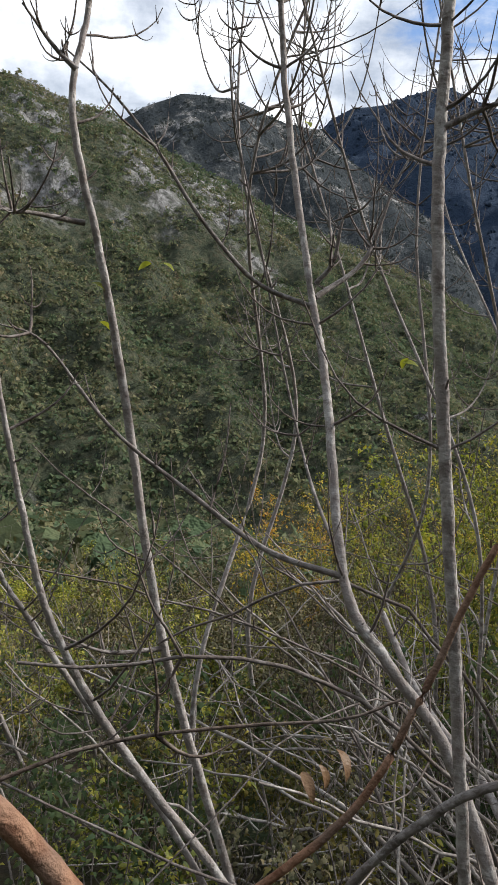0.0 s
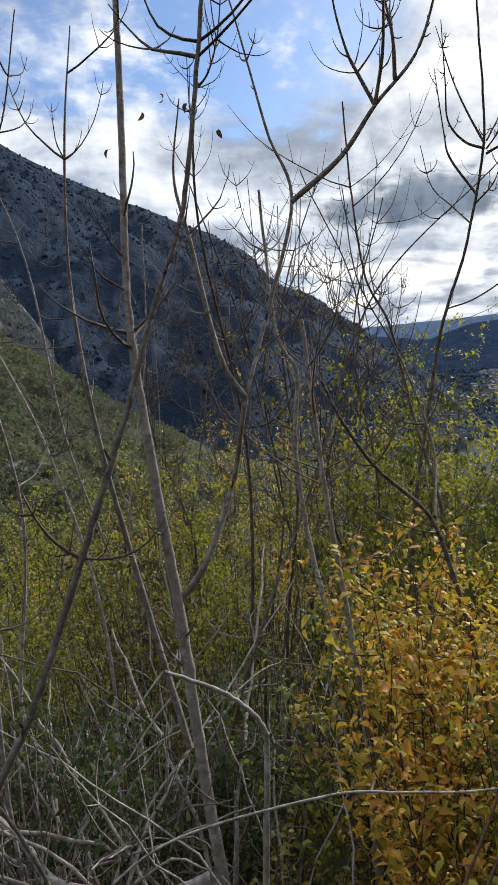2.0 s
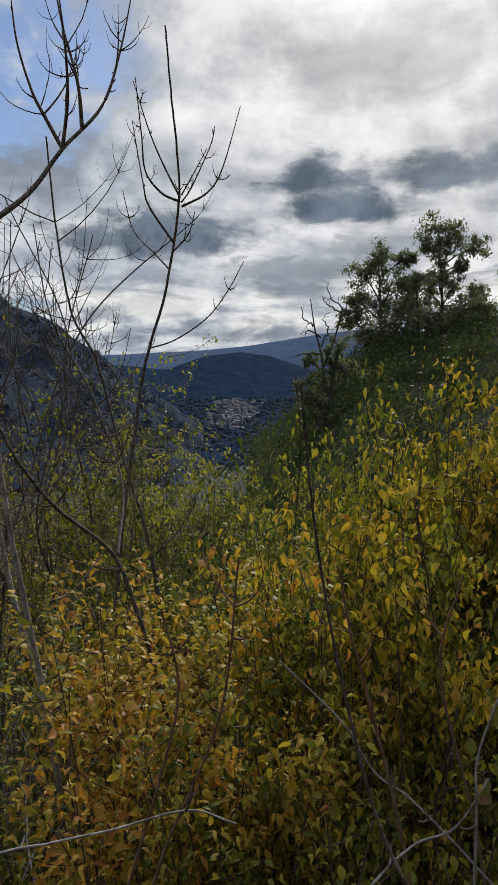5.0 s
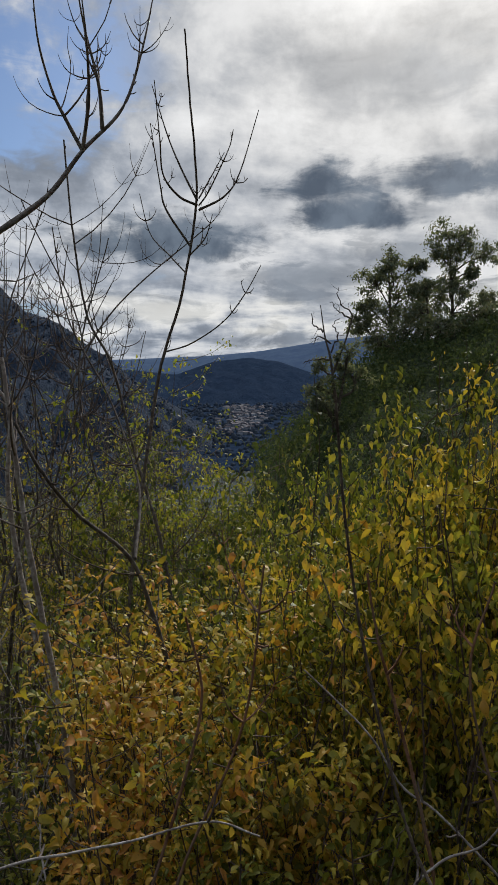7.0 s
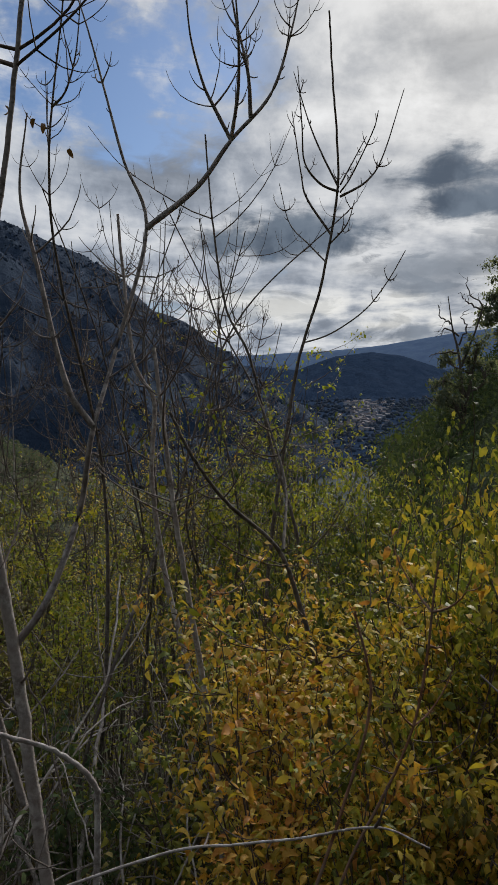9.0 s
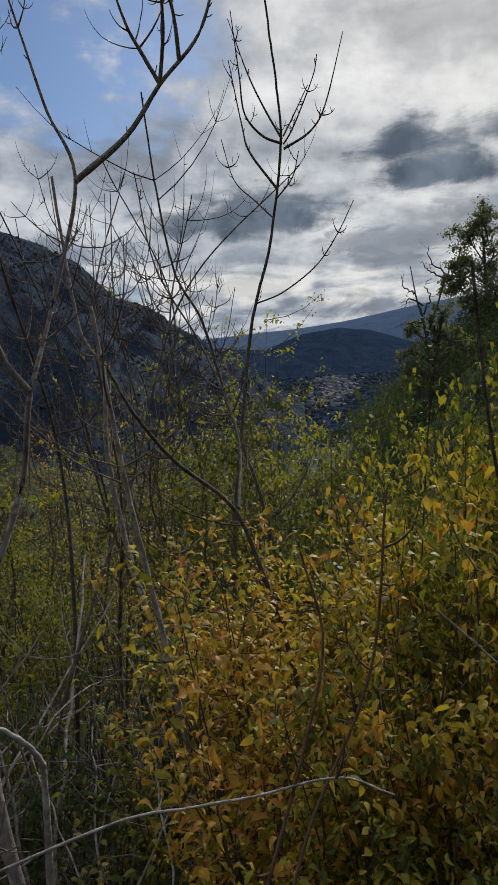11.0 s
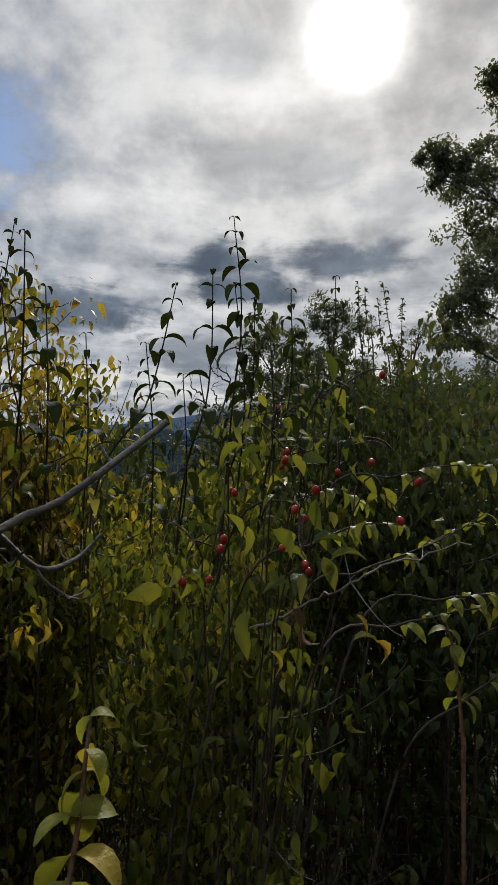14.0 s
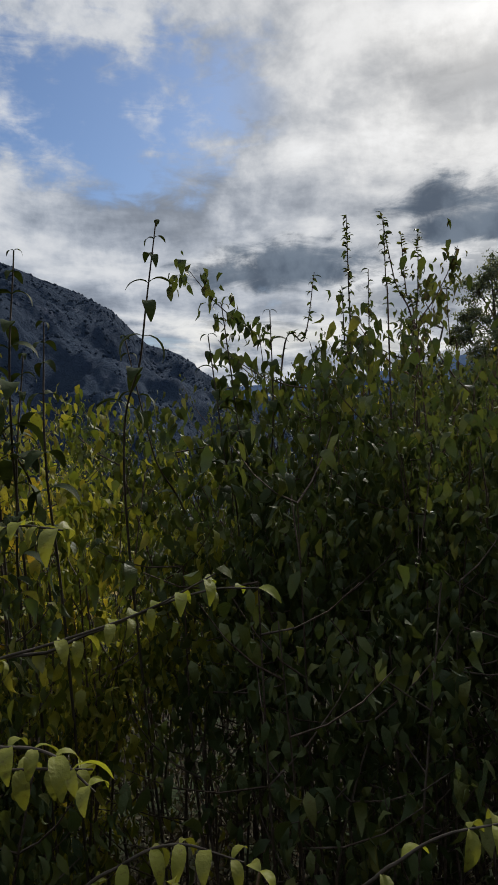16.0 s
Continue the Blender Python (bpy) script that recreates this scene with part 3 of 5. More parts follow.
# ---- saplings ----
def twigs(buf, line, r, count, length, spread=0.9, start=0.25, rise=0.55, sides=4, level=1):
    """Side shoots in opposite pairs that leave the line squarely and bend upwards; a second order on the long ones."""
    n, made = len(line), 0
    while made < count:
        i = int(rng.uniform(start, 0.97) * (n - 1))
        t = unit(line[min(i + 1, n - 1)] - line[max(i - 1, 0)])
        a = unit(np.cross(t, [0.3, 0.9, 0.25]))
        b = np.cross(t, a)
        w = rng.uniform(0, 6.28)
        ln0 = length * rng.uniform(0.3, 1.0)
        for sgn in (1, -1):
            made += 1
            if rng.random() < 0.25:
                continue
            d = sgn * (a * math.cos(w) + b * math.sin(w)) + t * rng.uniform(0.2, 0.6)
            ln, k = ln0 * rng.uniform(0.85, 1.35), 7
            pts = [line[i]]
            for j in range(k):
                d = unit(unit(d) * spread + np.array([0, 0, rise * (0.10 + 0.6 * j / k)]) + rng.normal(0, 0.07, 3))
                pts.append(pts[-1] + d * ln / k)
            pts = np.array(pts)
            rr = r * rng.uniform(0.42, 0.68)
            tube(buf, pts, rr, rr * 0.32, sides)
            if level and ln > length * 0.4:
                twigs(buf, pts, rr, int(rng.integers(2, 4)), ln * 0.4, spread, 0.2, rise, 3, level - 1)


def spurs(buf, line, r, count):
    """Short knobbly side buds along a branch."""
    for i in rng.integers(2, len(line) - 1, count):
        d = unit(rng.normal(0, 1, 3) + [0, 0, 0.7])
        ln = rng.uniform(0.010, 0.032)
        tube(buf, [line[i], line[i] + d * ln * 0.6, line[i] + d * ln + [0, 0, ln * 0.2]], r * 0.55, r * 0.35, 4)


def sapling(trunk, limbs=(), r=0.014, top=0.004, shoots=9, reach=0.35, bark=PALE_BARK, label="slender bare sapling with smooth pale grey bark", dig=True, name="bare_sapling"):
    trunk = np.array(trunk, float)
    if dig:
        # carry the stem on down into the ground
        d = unit(trunk[0] - trunk[1]) * [0.8, 0.8, 1]
        foot, way = trunk[0].copy(), []
        while foot[2] > float(ground_z(foot[0], foot[1])) - 0.05:
            foot, d = foot + 0.08 * unit(d), d - [0, 0, 0.14]
            way.append(foot)
        if np.linalg.norm(foot - trunk[0]) > 0.12:
            trunk = np.vstack([way[-1:] + way[-4:0:-3], trunk])
    root = thing(name, label, "tree", "bare saplings", "", trunk[0])
    line = curve_through(trunk, 9 * len(trunk))
    line += rng.normal(0, r * 0.05, line.shape)
    b = Buf()
    tube(b, line, r, top, 8, 0.035)
    part("trunk", b, bark, root)
    tw = Buf()
    for k, limb in enumerate(limbs):
        ll = curve_through(limb, 6 * len(limb))
        b = Buf()
        tube(b, ll, max(r * (0.42 if k < 4 else 0.28), 0.004), 0.0018, 6, 0.06)
        part("branch", b, LIMB_BARK if bark is PALE_BARK else bark, root)
        if reach > 0.1:
            twigs(tw, ll, min(0.0054, r * 0.5), 8 if reach > 0.2 else 4, reach * 0.6, 0.9, 0.25, 0.6)
            spurs(tw, ll, min(0.0045, r * 0.4), 5)
    twigs(tw, line, max(r * 0.36, 0.0050), shoots, reach, 0.9, 0.45, 0.6)
    spurs(tw, line, 0.005, min(shoots, 8))
    if shoots > 4:
        twigs(tw, line[int(len(line) * 0.72):], max(r * 0.36, 0.0048), max(shoots // 2, 3), reach * 1.15, 1.0, 0.05, 0.42)
    if tw.n:
        part("twig_growth", tw, (MID_TWIG if bark is PALE_BARK else TWIG_BARK) if bark is not RED_BARK else RED_BARK, root, "thin upcurved bare twigs", "stuff")
    return root


sapling([(-0.08, 1.44, 0.24), (-0.23, 1.42, 0.9), (-0.29, 1.41, 1.44), (-0.33, 1.39, 1.78), (-0.37, 1.38, 2.06), (-0.34, 1.44, 2.28), (-0.32, 1.46, 2.6)],
        [[(-0.36, 1.39, 2.13), (-0.40, 1.38, 2.17), (-0.45, 1.36, 2.24)], [(-0.23, 1.42, 0.89), (-0.34, 1.34, 0.92), (-0.42, 1.26, 1.0)], [(-0.36, 1.39, 1.84), (-0.44, 1.31, 1.85), (-0.50, 1.24, 1.85)]], 0.0155, 0.005)
sapling([(0.44, 1.08, 0.6), (0.36, 1.15, 0.83), (0.25, 1.18, 0.99), (0.17, 1.24, 1.13), (0.14, 1.44, 1.5), (0.11, 1.54, 1.7), (0.06, 1.69, 2.09), (0.04, 1.74, 2.39), (0.03, 1.76, 2.7)],
        [[(0.11, 1.54, 1.67), (-0.02, 1.54, 1.73), (-0.14, 1.53, 1.87), (-0.23, 1.57, 2.01), (-0.34, 1.6, 2.15), (-0.44, 1.57, 2.24)],
         [(0.12, 1.54, 1.72), (0.16, 1.54, 1.77), (0.18, 1.54, 1.86), (0.22, 1.53, 1.88)], [(0.12, 1.54, 1.69), (0.24, 1.63, 1.78), (0.31, 1.67, 1.95), (0.38, 1.71, 2.07)],
         [(0.17, 1.24, 1.14), (0.01, 1.29, 1.18), (-0.15, 1.33, 1.29), (-0.3, 1.3, 1.43), (-0.43, 1.31, 1.6), (-0.51, 1.28, 1.64)],
         [(0.16, 1.29, 1.17), (0.11, 1.54, 1.27), (0.05, 1.69, 1.51), (-0.01, 1.74, 1.82), (-0.08, 1.79, 2.17), (-0.08, 1.84, 2.43)]], 0.017, 0.006)
sapling([(0.35, 0.95, 0.72), (0.32, 0.96, 1.09), (0.29, 0.97, 1.45), (0.27, 0.97, 1.7), (0.27, 1.0, 1.89), (0.28, 1.02, 2.09), (0.29, 1.05, 2.5)],
        [[(0.27, 1.0, 1.91), (0.34, 1.0, 1.94), (0.40, 1.0, 1.95)]], 0.013, 0.008, 6)
sapling([(-0.08, 1.24, 0.43), (-0.25, 1.21, 0.72), (-0.35, 1.18, 0.93), (-0.41, 1.16, 1.12), (-0.44, 1.15, 1.34), (-0.46, 1.14, 1.55), (-0.5, 1.14, 1.9)], (), 0.0155, 0.004)
sapling([(-0.15, 1.43, 0.25), (-0.33, 1.39, 0.64), (-0.45, 1.36, 0.86), (-0.52, 1.33, 1.02), (-0.57, 1.31, 1.15), (-0.64, 1.3, 1.5)], (), 0.012, 0.004)
sapling([(1.18, 1.49, 0.03), (1.14, 1.54, 0.49), (1.11, 1.59, 0.98), (1.07, 1.61, 1.32), (1.05, 1.66, 1.64), (1.04, 1.68, 1.9), (1.07, 1.72, 2.44), (1.07, 1.72, 2.8)],
        [[(1.12, 1.58, 0.54), (1.06, 1.73, 0.98), (0.98, 1.76, 1.37), (0.94, 1.78, 1.64), (0.93, 1.84, 1.96), (0.94, 1.83, 2.32), (0.99, 1.87, 2.64)],
         [(1.11, 1.60, 0.98), (1.21, 1.59, 1.1), (1.34, 1.64, 1.32), (1.37, 1.61, 1.55), (1.51, 1.7, 1.8), (1.64, 1.72, 2.18), (1.61, 1.8, 2.4), (1.59, 1.87, 2.62), (1.55, 1.91, 2.83), (1.51, 1.97, 3.04)],
         [(1.64, 1.72, 2.18), (1.79, 1.65, 2.32), (1.9, 1.61, 2.48), (2.01, 1.54, 2.63), (2.07, 1.51, 2.82), (2.11, 1.49, 3.02)], [(1.37, 1.61, 1.57), (1.31, 1.65, 1.7), (1.27, 1.73, 2.04), (1.26, 1.8, 2.24), (1.28, 1.78, 2.46)],
         [(1.9, 1.61, 2.48), (1.85, 1.63, 2.57), (1.81, 1.64, 2.64), (1.76, 1.64, 2.77), (1.72, 1.61, 2.9)],
         [(1.9, 1.61, 2.48), (1.87, 1.54, 2.61), (1.81, 1.47, 2.73), (1.75, 1.42, 2.85)],
         [(1.955, 1.575, 2.555), (1.92, 1.55, 2.68), (1.86, 1.54, 2.82), (1.82, 1.53, 2.94)]], 0.026, 0.008, 12, 0.4)
sapling([(2.16, 2.15, 0.29), (2.12, 2.31, 0.78), (2.07, 2.35, 1.25), (2.08, 2.34, 1.6), (2.01, 2.39, 1.8), (1.98, 2.45, 2.4)], (), 0.022, 0.006, 12, 0.45)
sapling([(2.64, 2.16, 1.08), (2.72, 2.16, 1.46), (2.76, 2.14, 1.74), (2.79, 2.1, 1.93), (2.82, 2.04, 2.14), (2.82, 1.95, 2.52), (2.77, 1.91, 2.75), (2.69, 1.87, 2.99), (2.61, 1.82, 3.2)],
        [[(2.82, 1.94, 2.54), (2.74, 1.98, 2.57), (2.66, 2.0, 2.65), (2.6, 1.96, 2.78), (2.51, 1.9, 2.98)],
         [(2.82, 1.94, 2.56), (2.78, 2.0, 2.7), (2.74, 2.05, 2.85), (2.67, 2.08, 3.06)],
         [(2.83, 1.99, 2.36), (2.74, 2.06, 2.52), (2.71, 2.07, 2.63), (2.64, 2.06, 2.88)],
         [(2.83, 1.94, 2.52), (2.92, 1.86, 2.59), (2.97, 1.81, 2.7), (2.98, 1.71, 2.96)],
         [(2.83, 1.94, 2.54), (2.81, 1.86, 2.59), (2.79, 1.73, 2.74), (2.75, 1.67, 2.8)],
         [(2.82, 1.93, 2.57), (2.91, 1.95, 2.67), (3.0, 1.93, 2.82)],
         [(2.78, 2.12, 1.87), (2.83, 1.99, 1.91), (2.89, 1.84, 2.01), (2.9, 1.72, 2.13), (2.9, 1.63, 2.25)],
         [(2.83, 2.02, 2.24), (2.81, 2.11, 2.33), (2.78, 2.21, 2.44), (2.76, 2.26, 2.63)],
         [(2.83, 2.0, 2.32), (2.83, 1.9, 2.39), (2.8, 1.83, 2.48)]], 0.015, 0.0035, 4, 0.16, BACKLIT_BARK, "slender sapling with a crown of long upcurved bare limbs")
sapling([(1.78, 1.16, 1.03), (1.73, 1.21, 1.22), (1.59, 1.26, 1.36), (1.48, 1.27, 1.49), (1.43, 1.31, 1.62)], [[(1.74, 1.2, 1.22), (1.95, 1.41, 1.39), (2.01, 1.62, 1.67), (1.97, 1.79, 1.95), (1.93, 1.82, 2.27)]], 0.012, 0.004, 9, 0.35, BACKLIT_BARK)
sapling([(2.83, 2.24, 1.04), (2.82, 2.37, 1.35), (2.74, 2.45, 1.81), (2.65, 2.52, 2.04), (2.6, 2.56, 2.42), (2.58, 2.6, 2.9)], (), 0.016, 0.004, 16, 0.6, BACKLIT_BARK)
sapling([(0.3, 0.85, 0.95), (0.4, 0.78, 1.06), (0.48, 0.75, 1.19), (0.55, 0.72, 1.38), (0.59, 0.71, 1.49), (0.64, 0.7, 1.63), (0.68, 0.69, 1.76), (0.73, 0.69, 1.89), (0.76, 0.69, 2.07), (0.79, 0.7, 2.28), (0.8, 0.71, 2.55)], (), 0.0095, 0.0025, 7, 0.3, LIMB_BARK, "thick arching grey branch bare of leaves")
sapling([(0.98, 0.94, 0.67), (0.99, 0.94, 0.89), (0.98, 0.94, 0.96), (0.92, 0.97, 1.03), (0.80, 1.0, 1.1)], (), 0.011, 0.004, 4, 0.2)
sapling([(-0.12, 0.66, 0.86), (0.03, 0.63, 1.01), (0.13, 0.62, 1.12), (0.19, 0.62, 1.24), (0.25, 0.63, 1.38), (0.3, 0.62, 1.49), (0.35, 0.64, 1.59), (0.37, 0.63, 1.72), (0.4, 0.62, 1.78), (0.43, 0.61, 1.81)], (), 0.0074, 0.002, 0, 0.10, RED_BARK, "thin arching red-brown stem close beside the path")
sapling([(-0.75, 0.45, 0.8), (-0.5, 0.5, 1.08), (-0.25, 0.58, 1.17), (-0.14, 0.62, 1.19), (0.0, 0.64, 1.2), (0.11, 0.64, 1.21), (0.18, 0.65, 1.23)], (), 0.004, 0.0015, 2, 0.1, TWIG_BARK, "thin bare bramble stem arching over the slope")
sapling([(0.06, 0.49, 0.7), (-0.03, 0.48, 0.98), (-0.11, 0.46, 1.11), (-0.18, 0.45, 1.22), (-0.32, 0.42, 1.42)], (), 0.013, 0.011, 0, 0.1, RED_BARK, "red-brown flaking stem close beside the path")
sapling([(1.55, -0.62, 0.5), (1.53, -0.61, 0.95), (1.46, -0.59, 1.29), (1.385, -0.555, 1.375), (1.321, -0.509, 1.353), (1.265, -0.452, 1.295), (1.209, -0.394, 1.25), (1.155, -0.343, 1.212), (1.128, -0.297, 1.185), (1.103, -0.25, 1.177), (1.085, -0.20, 1.185)], [[(1.205, -0.39, 1.247), (1.225, -0.40, 1.225), (1.238, -0.402, 1.212)], [(1.185, -0.345, 1.207), (1.24, -0.40, 1.212), (1.285, -0.44, 1.25)]], 0.0052, 0.0036, 0, 0.05, PALE_BARK, "bent grey branch reaching across the path")
sapling([(1.88, -0.37, 1.04), (1.91, -0.41, 1.08), (1.96, -0.48, 1.17), (1.99, -0.53, 1.20), (2.05, -0.60, 1.27)], [[(1.96, -0.48, 1.17), (2.02, -0.47, 1.13), (2.08, -0.46, 1.13), (2.13, -0.45, 1.15)]], 0.007, 0.003, 3, 0.14, PALE_BARK, "pale bare branch leaning out of the shrubs")


for q, r in (([(1.44, 0.42, 1.2), (1.47, 0.36, 1.14), (1.5, 0.31, 1.08), (1.53, 0.26, 0.99), (1.56, 0.19, 0.94)], 0.0028), ([(1.51, 0.02, 1.26), (1.5, 0.06, 1.11), (1.5, 0.06, 1.02), (1.5, 0.06, 0.92)], 0.0032),
             ([(1.56, 0.06, 1.04), (1.54, 0.11, 0.94), (1.51, 0.17, 0.9), (1.46, 0.22, 0.84)], 0.003), ([(1.36, 0.46, 0.9), (1.29, 0.52, 0.94), (1.19, 0.61, 0.92), (1.11, 0.68, 0.91), (1.0, 0.76, 0.9)], 0.003)):
    sapling(q[::-1], (), r * 1.25, r * 0.6, 3, 0.12, PALE_BARK, "thin pale dead stick among the yellow shrubs", name="dead_stick")
for q in ([(1.19, 0.62, 0.7), (1.25, 0.56, 0.98), (1.28, 0.53, 1.17), (1.26, 0.55, 1.32)], [(1.5, 0.19, 0.9), (1.48, 0.25, 1.15), (1.46, 0.28, 1.28), (1.45, 0.3, 1.4)], [(1.62, 0.1, 0.9), (1.58, 0.16, 1.2), (1.6, 0.13, 1.38)], [(1.3, 0.6, 0.8), (1.36, 0.5, 1.1), (1.38, 0.47, 1.4)]):
    sapling(q, (), 0.0055, 0.002, 4, 0.16, RED_BARK, "upright red-brown shrub stem among yellow leaves", name="young_shrub")
sapling([(1.24, -0.085, 0.857), (1.271, 0.08, 1.013), (1.283, 0.148, 1.118), (1.29, 0.215, 1.33), (1.27, 0.24, 1.52), (1.235, 0.242, 1.719)], (), 0.0034, 0.0020, 0, 0.1, TWIG_BARK, "dark straight stem standing before the yellow shrubs", name="bare_shoot")
sapling([(1.72, 1.48, 0.4), (1.69, 1.5, 0.71), (1.63, 1.54, 1.16), (1.6, 1.56, 1.44), (1.58, 1.6, 1.8)], (), 0.017, 0.006, 8, 0.4)

sapling([(1.113, 1.449, 0.21), (1.001, 1.57, 0.116), (0.882, 1.727, 0.074), (0.764, 1.886, 0.055), (0.695, 2.036, 0.143), (0.544, 2.224, 0.29), (0.432, 2.469, 0.515)], (), 0.021, 0.012, 6, 0.3, PALE_BARK, "thick pale limb sweeping low across the slope", False)


def wild_sapling(az, d, tall, r, lean_by=0.2):
    """A young leafless tree with long upcurved limbs."""
    x, y = 0.3 + d * math.sin(radians(az)), -0.15 + d * math.cos(radians(az))
    g = float(ground_z(x, y))
    lean = rng.normal(0, lean_by, 2) - [lean_by / 2, 0]
    sway = rng.normal(0, 0.09, (4, 2))
    h = tall - g
    pts = [(x, y, g - 0.05)] + [(x + lean[0] * h * f * f + w[0], y + lean[1] * h * f + w[1], g + h * f) for f, w in zip((0.3, 0.55, 0.8, 1.0), sway)]
    line = curve_through(pts, 30)
    limbs = []
    for k in range(5):
        i = int(rng.uniform(0.42, 0.88) * 29)
        a = rng.uniform(0, 6.28)
        out = np.array([math.cos(a), math.sin(a), 0]) * rng.uniform(0.2, 0.5)
        up = rng.uniform(0.25, 0.75)
        limbs.append([line[i], line[i] + out * 0.45 + [0, 0, 0.08 * up], line[i] + out * 0.8 + [0, 0, 0.4 * up], line[i] + out + [0, 0, up]])
    # from bearing 24 on, the darker bark paints in the backlight
    sapling(pts, limbs, r, 0.003, 10, 0.42, PALE_BARK if az < 24 else BACKLIT_BARK, "slender bare sapling with long upcurved limbs", False)


for a, d, tall, r in ((-14, 2.4, 2.7, 0.011), (-4, 3.2, 3.0, 0.013), (3, 2.6, 2.6, 0.009), (9, 3.6, 3.2, 0.014), (14, 2.9, 2.9, 0.010), (19, 3.4, 3.2, 0.013), (25, 2.7, 2.7, 0.010), (29, 3.9, 3.3, 0.014),
                      (-24, 3.0, 2.6, 0.012), (22, 4.6, 3.4, 0.014), (12, 2.2, 2.5, 0.008)):
    wild_sapling(a, d, tall, r)


# branching bare saplings rising behind the yellow shrubs
for k in range(20):
    a, d, el = (rng.uniform(31.5, 43), rng.uniform(4.0, 6.0), rng.uniform(4.5, 13.5)) if k < 14 else (rng.uniform(20, 31), rng.uniform(4.0, 5.6), rng.uniform(2, 11))
    wild_sapling(a, d, 1.73 + d * math.tan(radians(el)), rng.uniform(0.008, 0.012), 0.07)


def bare_thicket(name, label, zone, count, height, bark, seed, slant=0.6):
    """Tangled leafless stems as one stuff object."""
    global rng
    keep, rng = rng, np.random.default_rng(seed)
    b = Buf()
    for _ in range(count):
        a, d = rng.uniform(zone[0], zone[1]), rng.uniform(zone[2], zone[3])
        x, y = 0.3 + d * math.sin(radians(a)), -0.15 + d * math.cos(radians(a))
        g = float(ground_z(x, y))
        lean = rng.normal(0, slant, 3) * [1, 1, 0]
        h = height * rng.uniform(0.4, 1.1)
        pts, p, v = [], np.array([x, y, g - 0.05]), unit(lean + [0, 0, 1])
        for k in range(8):
            pts.append(p)
            v = unit(v + rng.normal(0, 0.18, 3) + lean * 0.12)
            p = p + v * h / 7
        pts = np.array(pts)
        r = rng.uniform(0.0022, 0.0065)
        tube(b, pts, r, r * 0.4, 5)
        twigs(b, pts, r, int(rng.integers(2, 6)), h * 0.4, 0.95, 0.2, 0.3, 3, int(rng.random() < 0.6))
    rng = keep
    return tagged(new(name, b.mesh(name, bark)), label, "undergrowth", "", "stuff")


bare_thicket("bare_thicket", "tangle of leafless grey twigs on the slope", (-32, 40, 1.6, 3.4), 90, 1.0, MID_TWIG, 1)
bare_thicket("bare_thicket", "tangle of leafless grey twigs further down the slope", (-34, 46, 3.5, 9), 170, 1.9, MID_TWIG, 2)
def arching_stems(name, label, zone, count, bark, seed, tall=1.0, thick=1.0):
    """Long bare stems that rise and bend over, with upright side shoots."""
    global rng
    keep, rng = rng, np.random.default_rng(seed)
    done = 0
    while done < count:
        a, d = rng.uniform(zone[0], zone[1]), rng.uniform(zone[2], zone[3])
        x, y = 0.3 + d * math.sin(radians(a)), -0.15 + d * math.cos(radians(a))
        p = np.array([x, y, float(ground_z(x, y)) - 0.05])
        t = rng.uniform(0, 6.28)
        out = np.array([math.cos(t), math.sin(t), 0])
        reach, up = rng.uniform(0.7, 1.9), rng.uniform(0.5, 1.0) * tall
        line = curve_through([p, p + out * reach * 0.2 + [0, 0, up * 0.7], p + out * reach * 0.55 + [0, 0, up], p + out * reach + [0, 0, up * rng.uniform(0.75, 1.5)]] , 18) + rng.normal(0, 0.006, (18, 3))
        # keep clear of the path and of the leafy side
        off = np.hypot(line[:, 0] - 0.35, line[:, 1] + 0.2)
        if off.min() < 1.25 or np.degrees(np.arctan2(line[:, 0] - 0.35, line[:, 1] + 0.2)).max() > zone[1] + 5:
            continue
        done += 1
        b = Buf()
        r = thick * rng.uniform(0.0028, 0.0075)
        tube(b, line, r, r * 0.4, 6)
        twigs(b, line, r * 0.75, int(rng.integers(3, 7)), 0.45, 0.9, 0.25, 0.6, 4, int(rng.random() < 0.5))
        tagged(new(name, b.mesh(name, bark)), label, "branch", "bare arching branches")
    rng = keep


arching_stems("bare_branch", "pale bare branch arching over the slope", (-30, 38, 1.5, 2.9), 38, GREY_TWIG, 5, 1.1)
arching_stems("bare_branch", "thin pale bare branch in a dense tangle", (8, 31, 1.7, 2.7), 62, GREY_TWIG, 12, 1.0, 1.6)
arching_stems("bare_branch", "brown bare branch tangled below the path", (6, 32, 1.5, 2.7), 18, MID_TWIG, 8, 1.6)
bare_thicket("bare_thicket", "grey leafless brush between the saplings", (0, 36, 2.8, 6.0), 105, 2.0, MID_TWIG, 9)
arching_stems("bare_branch", "pale bare branch in front of the yellow shrubs", (26, 48, 1.3, 2.3), 16, GREY_TWIG, 6)
bare_thicket("bare_thicket", "dark bare stems under the leafy shrubs", (38, 120, 1.4, 5), 60, 1.3, DARK_BARK, 3)


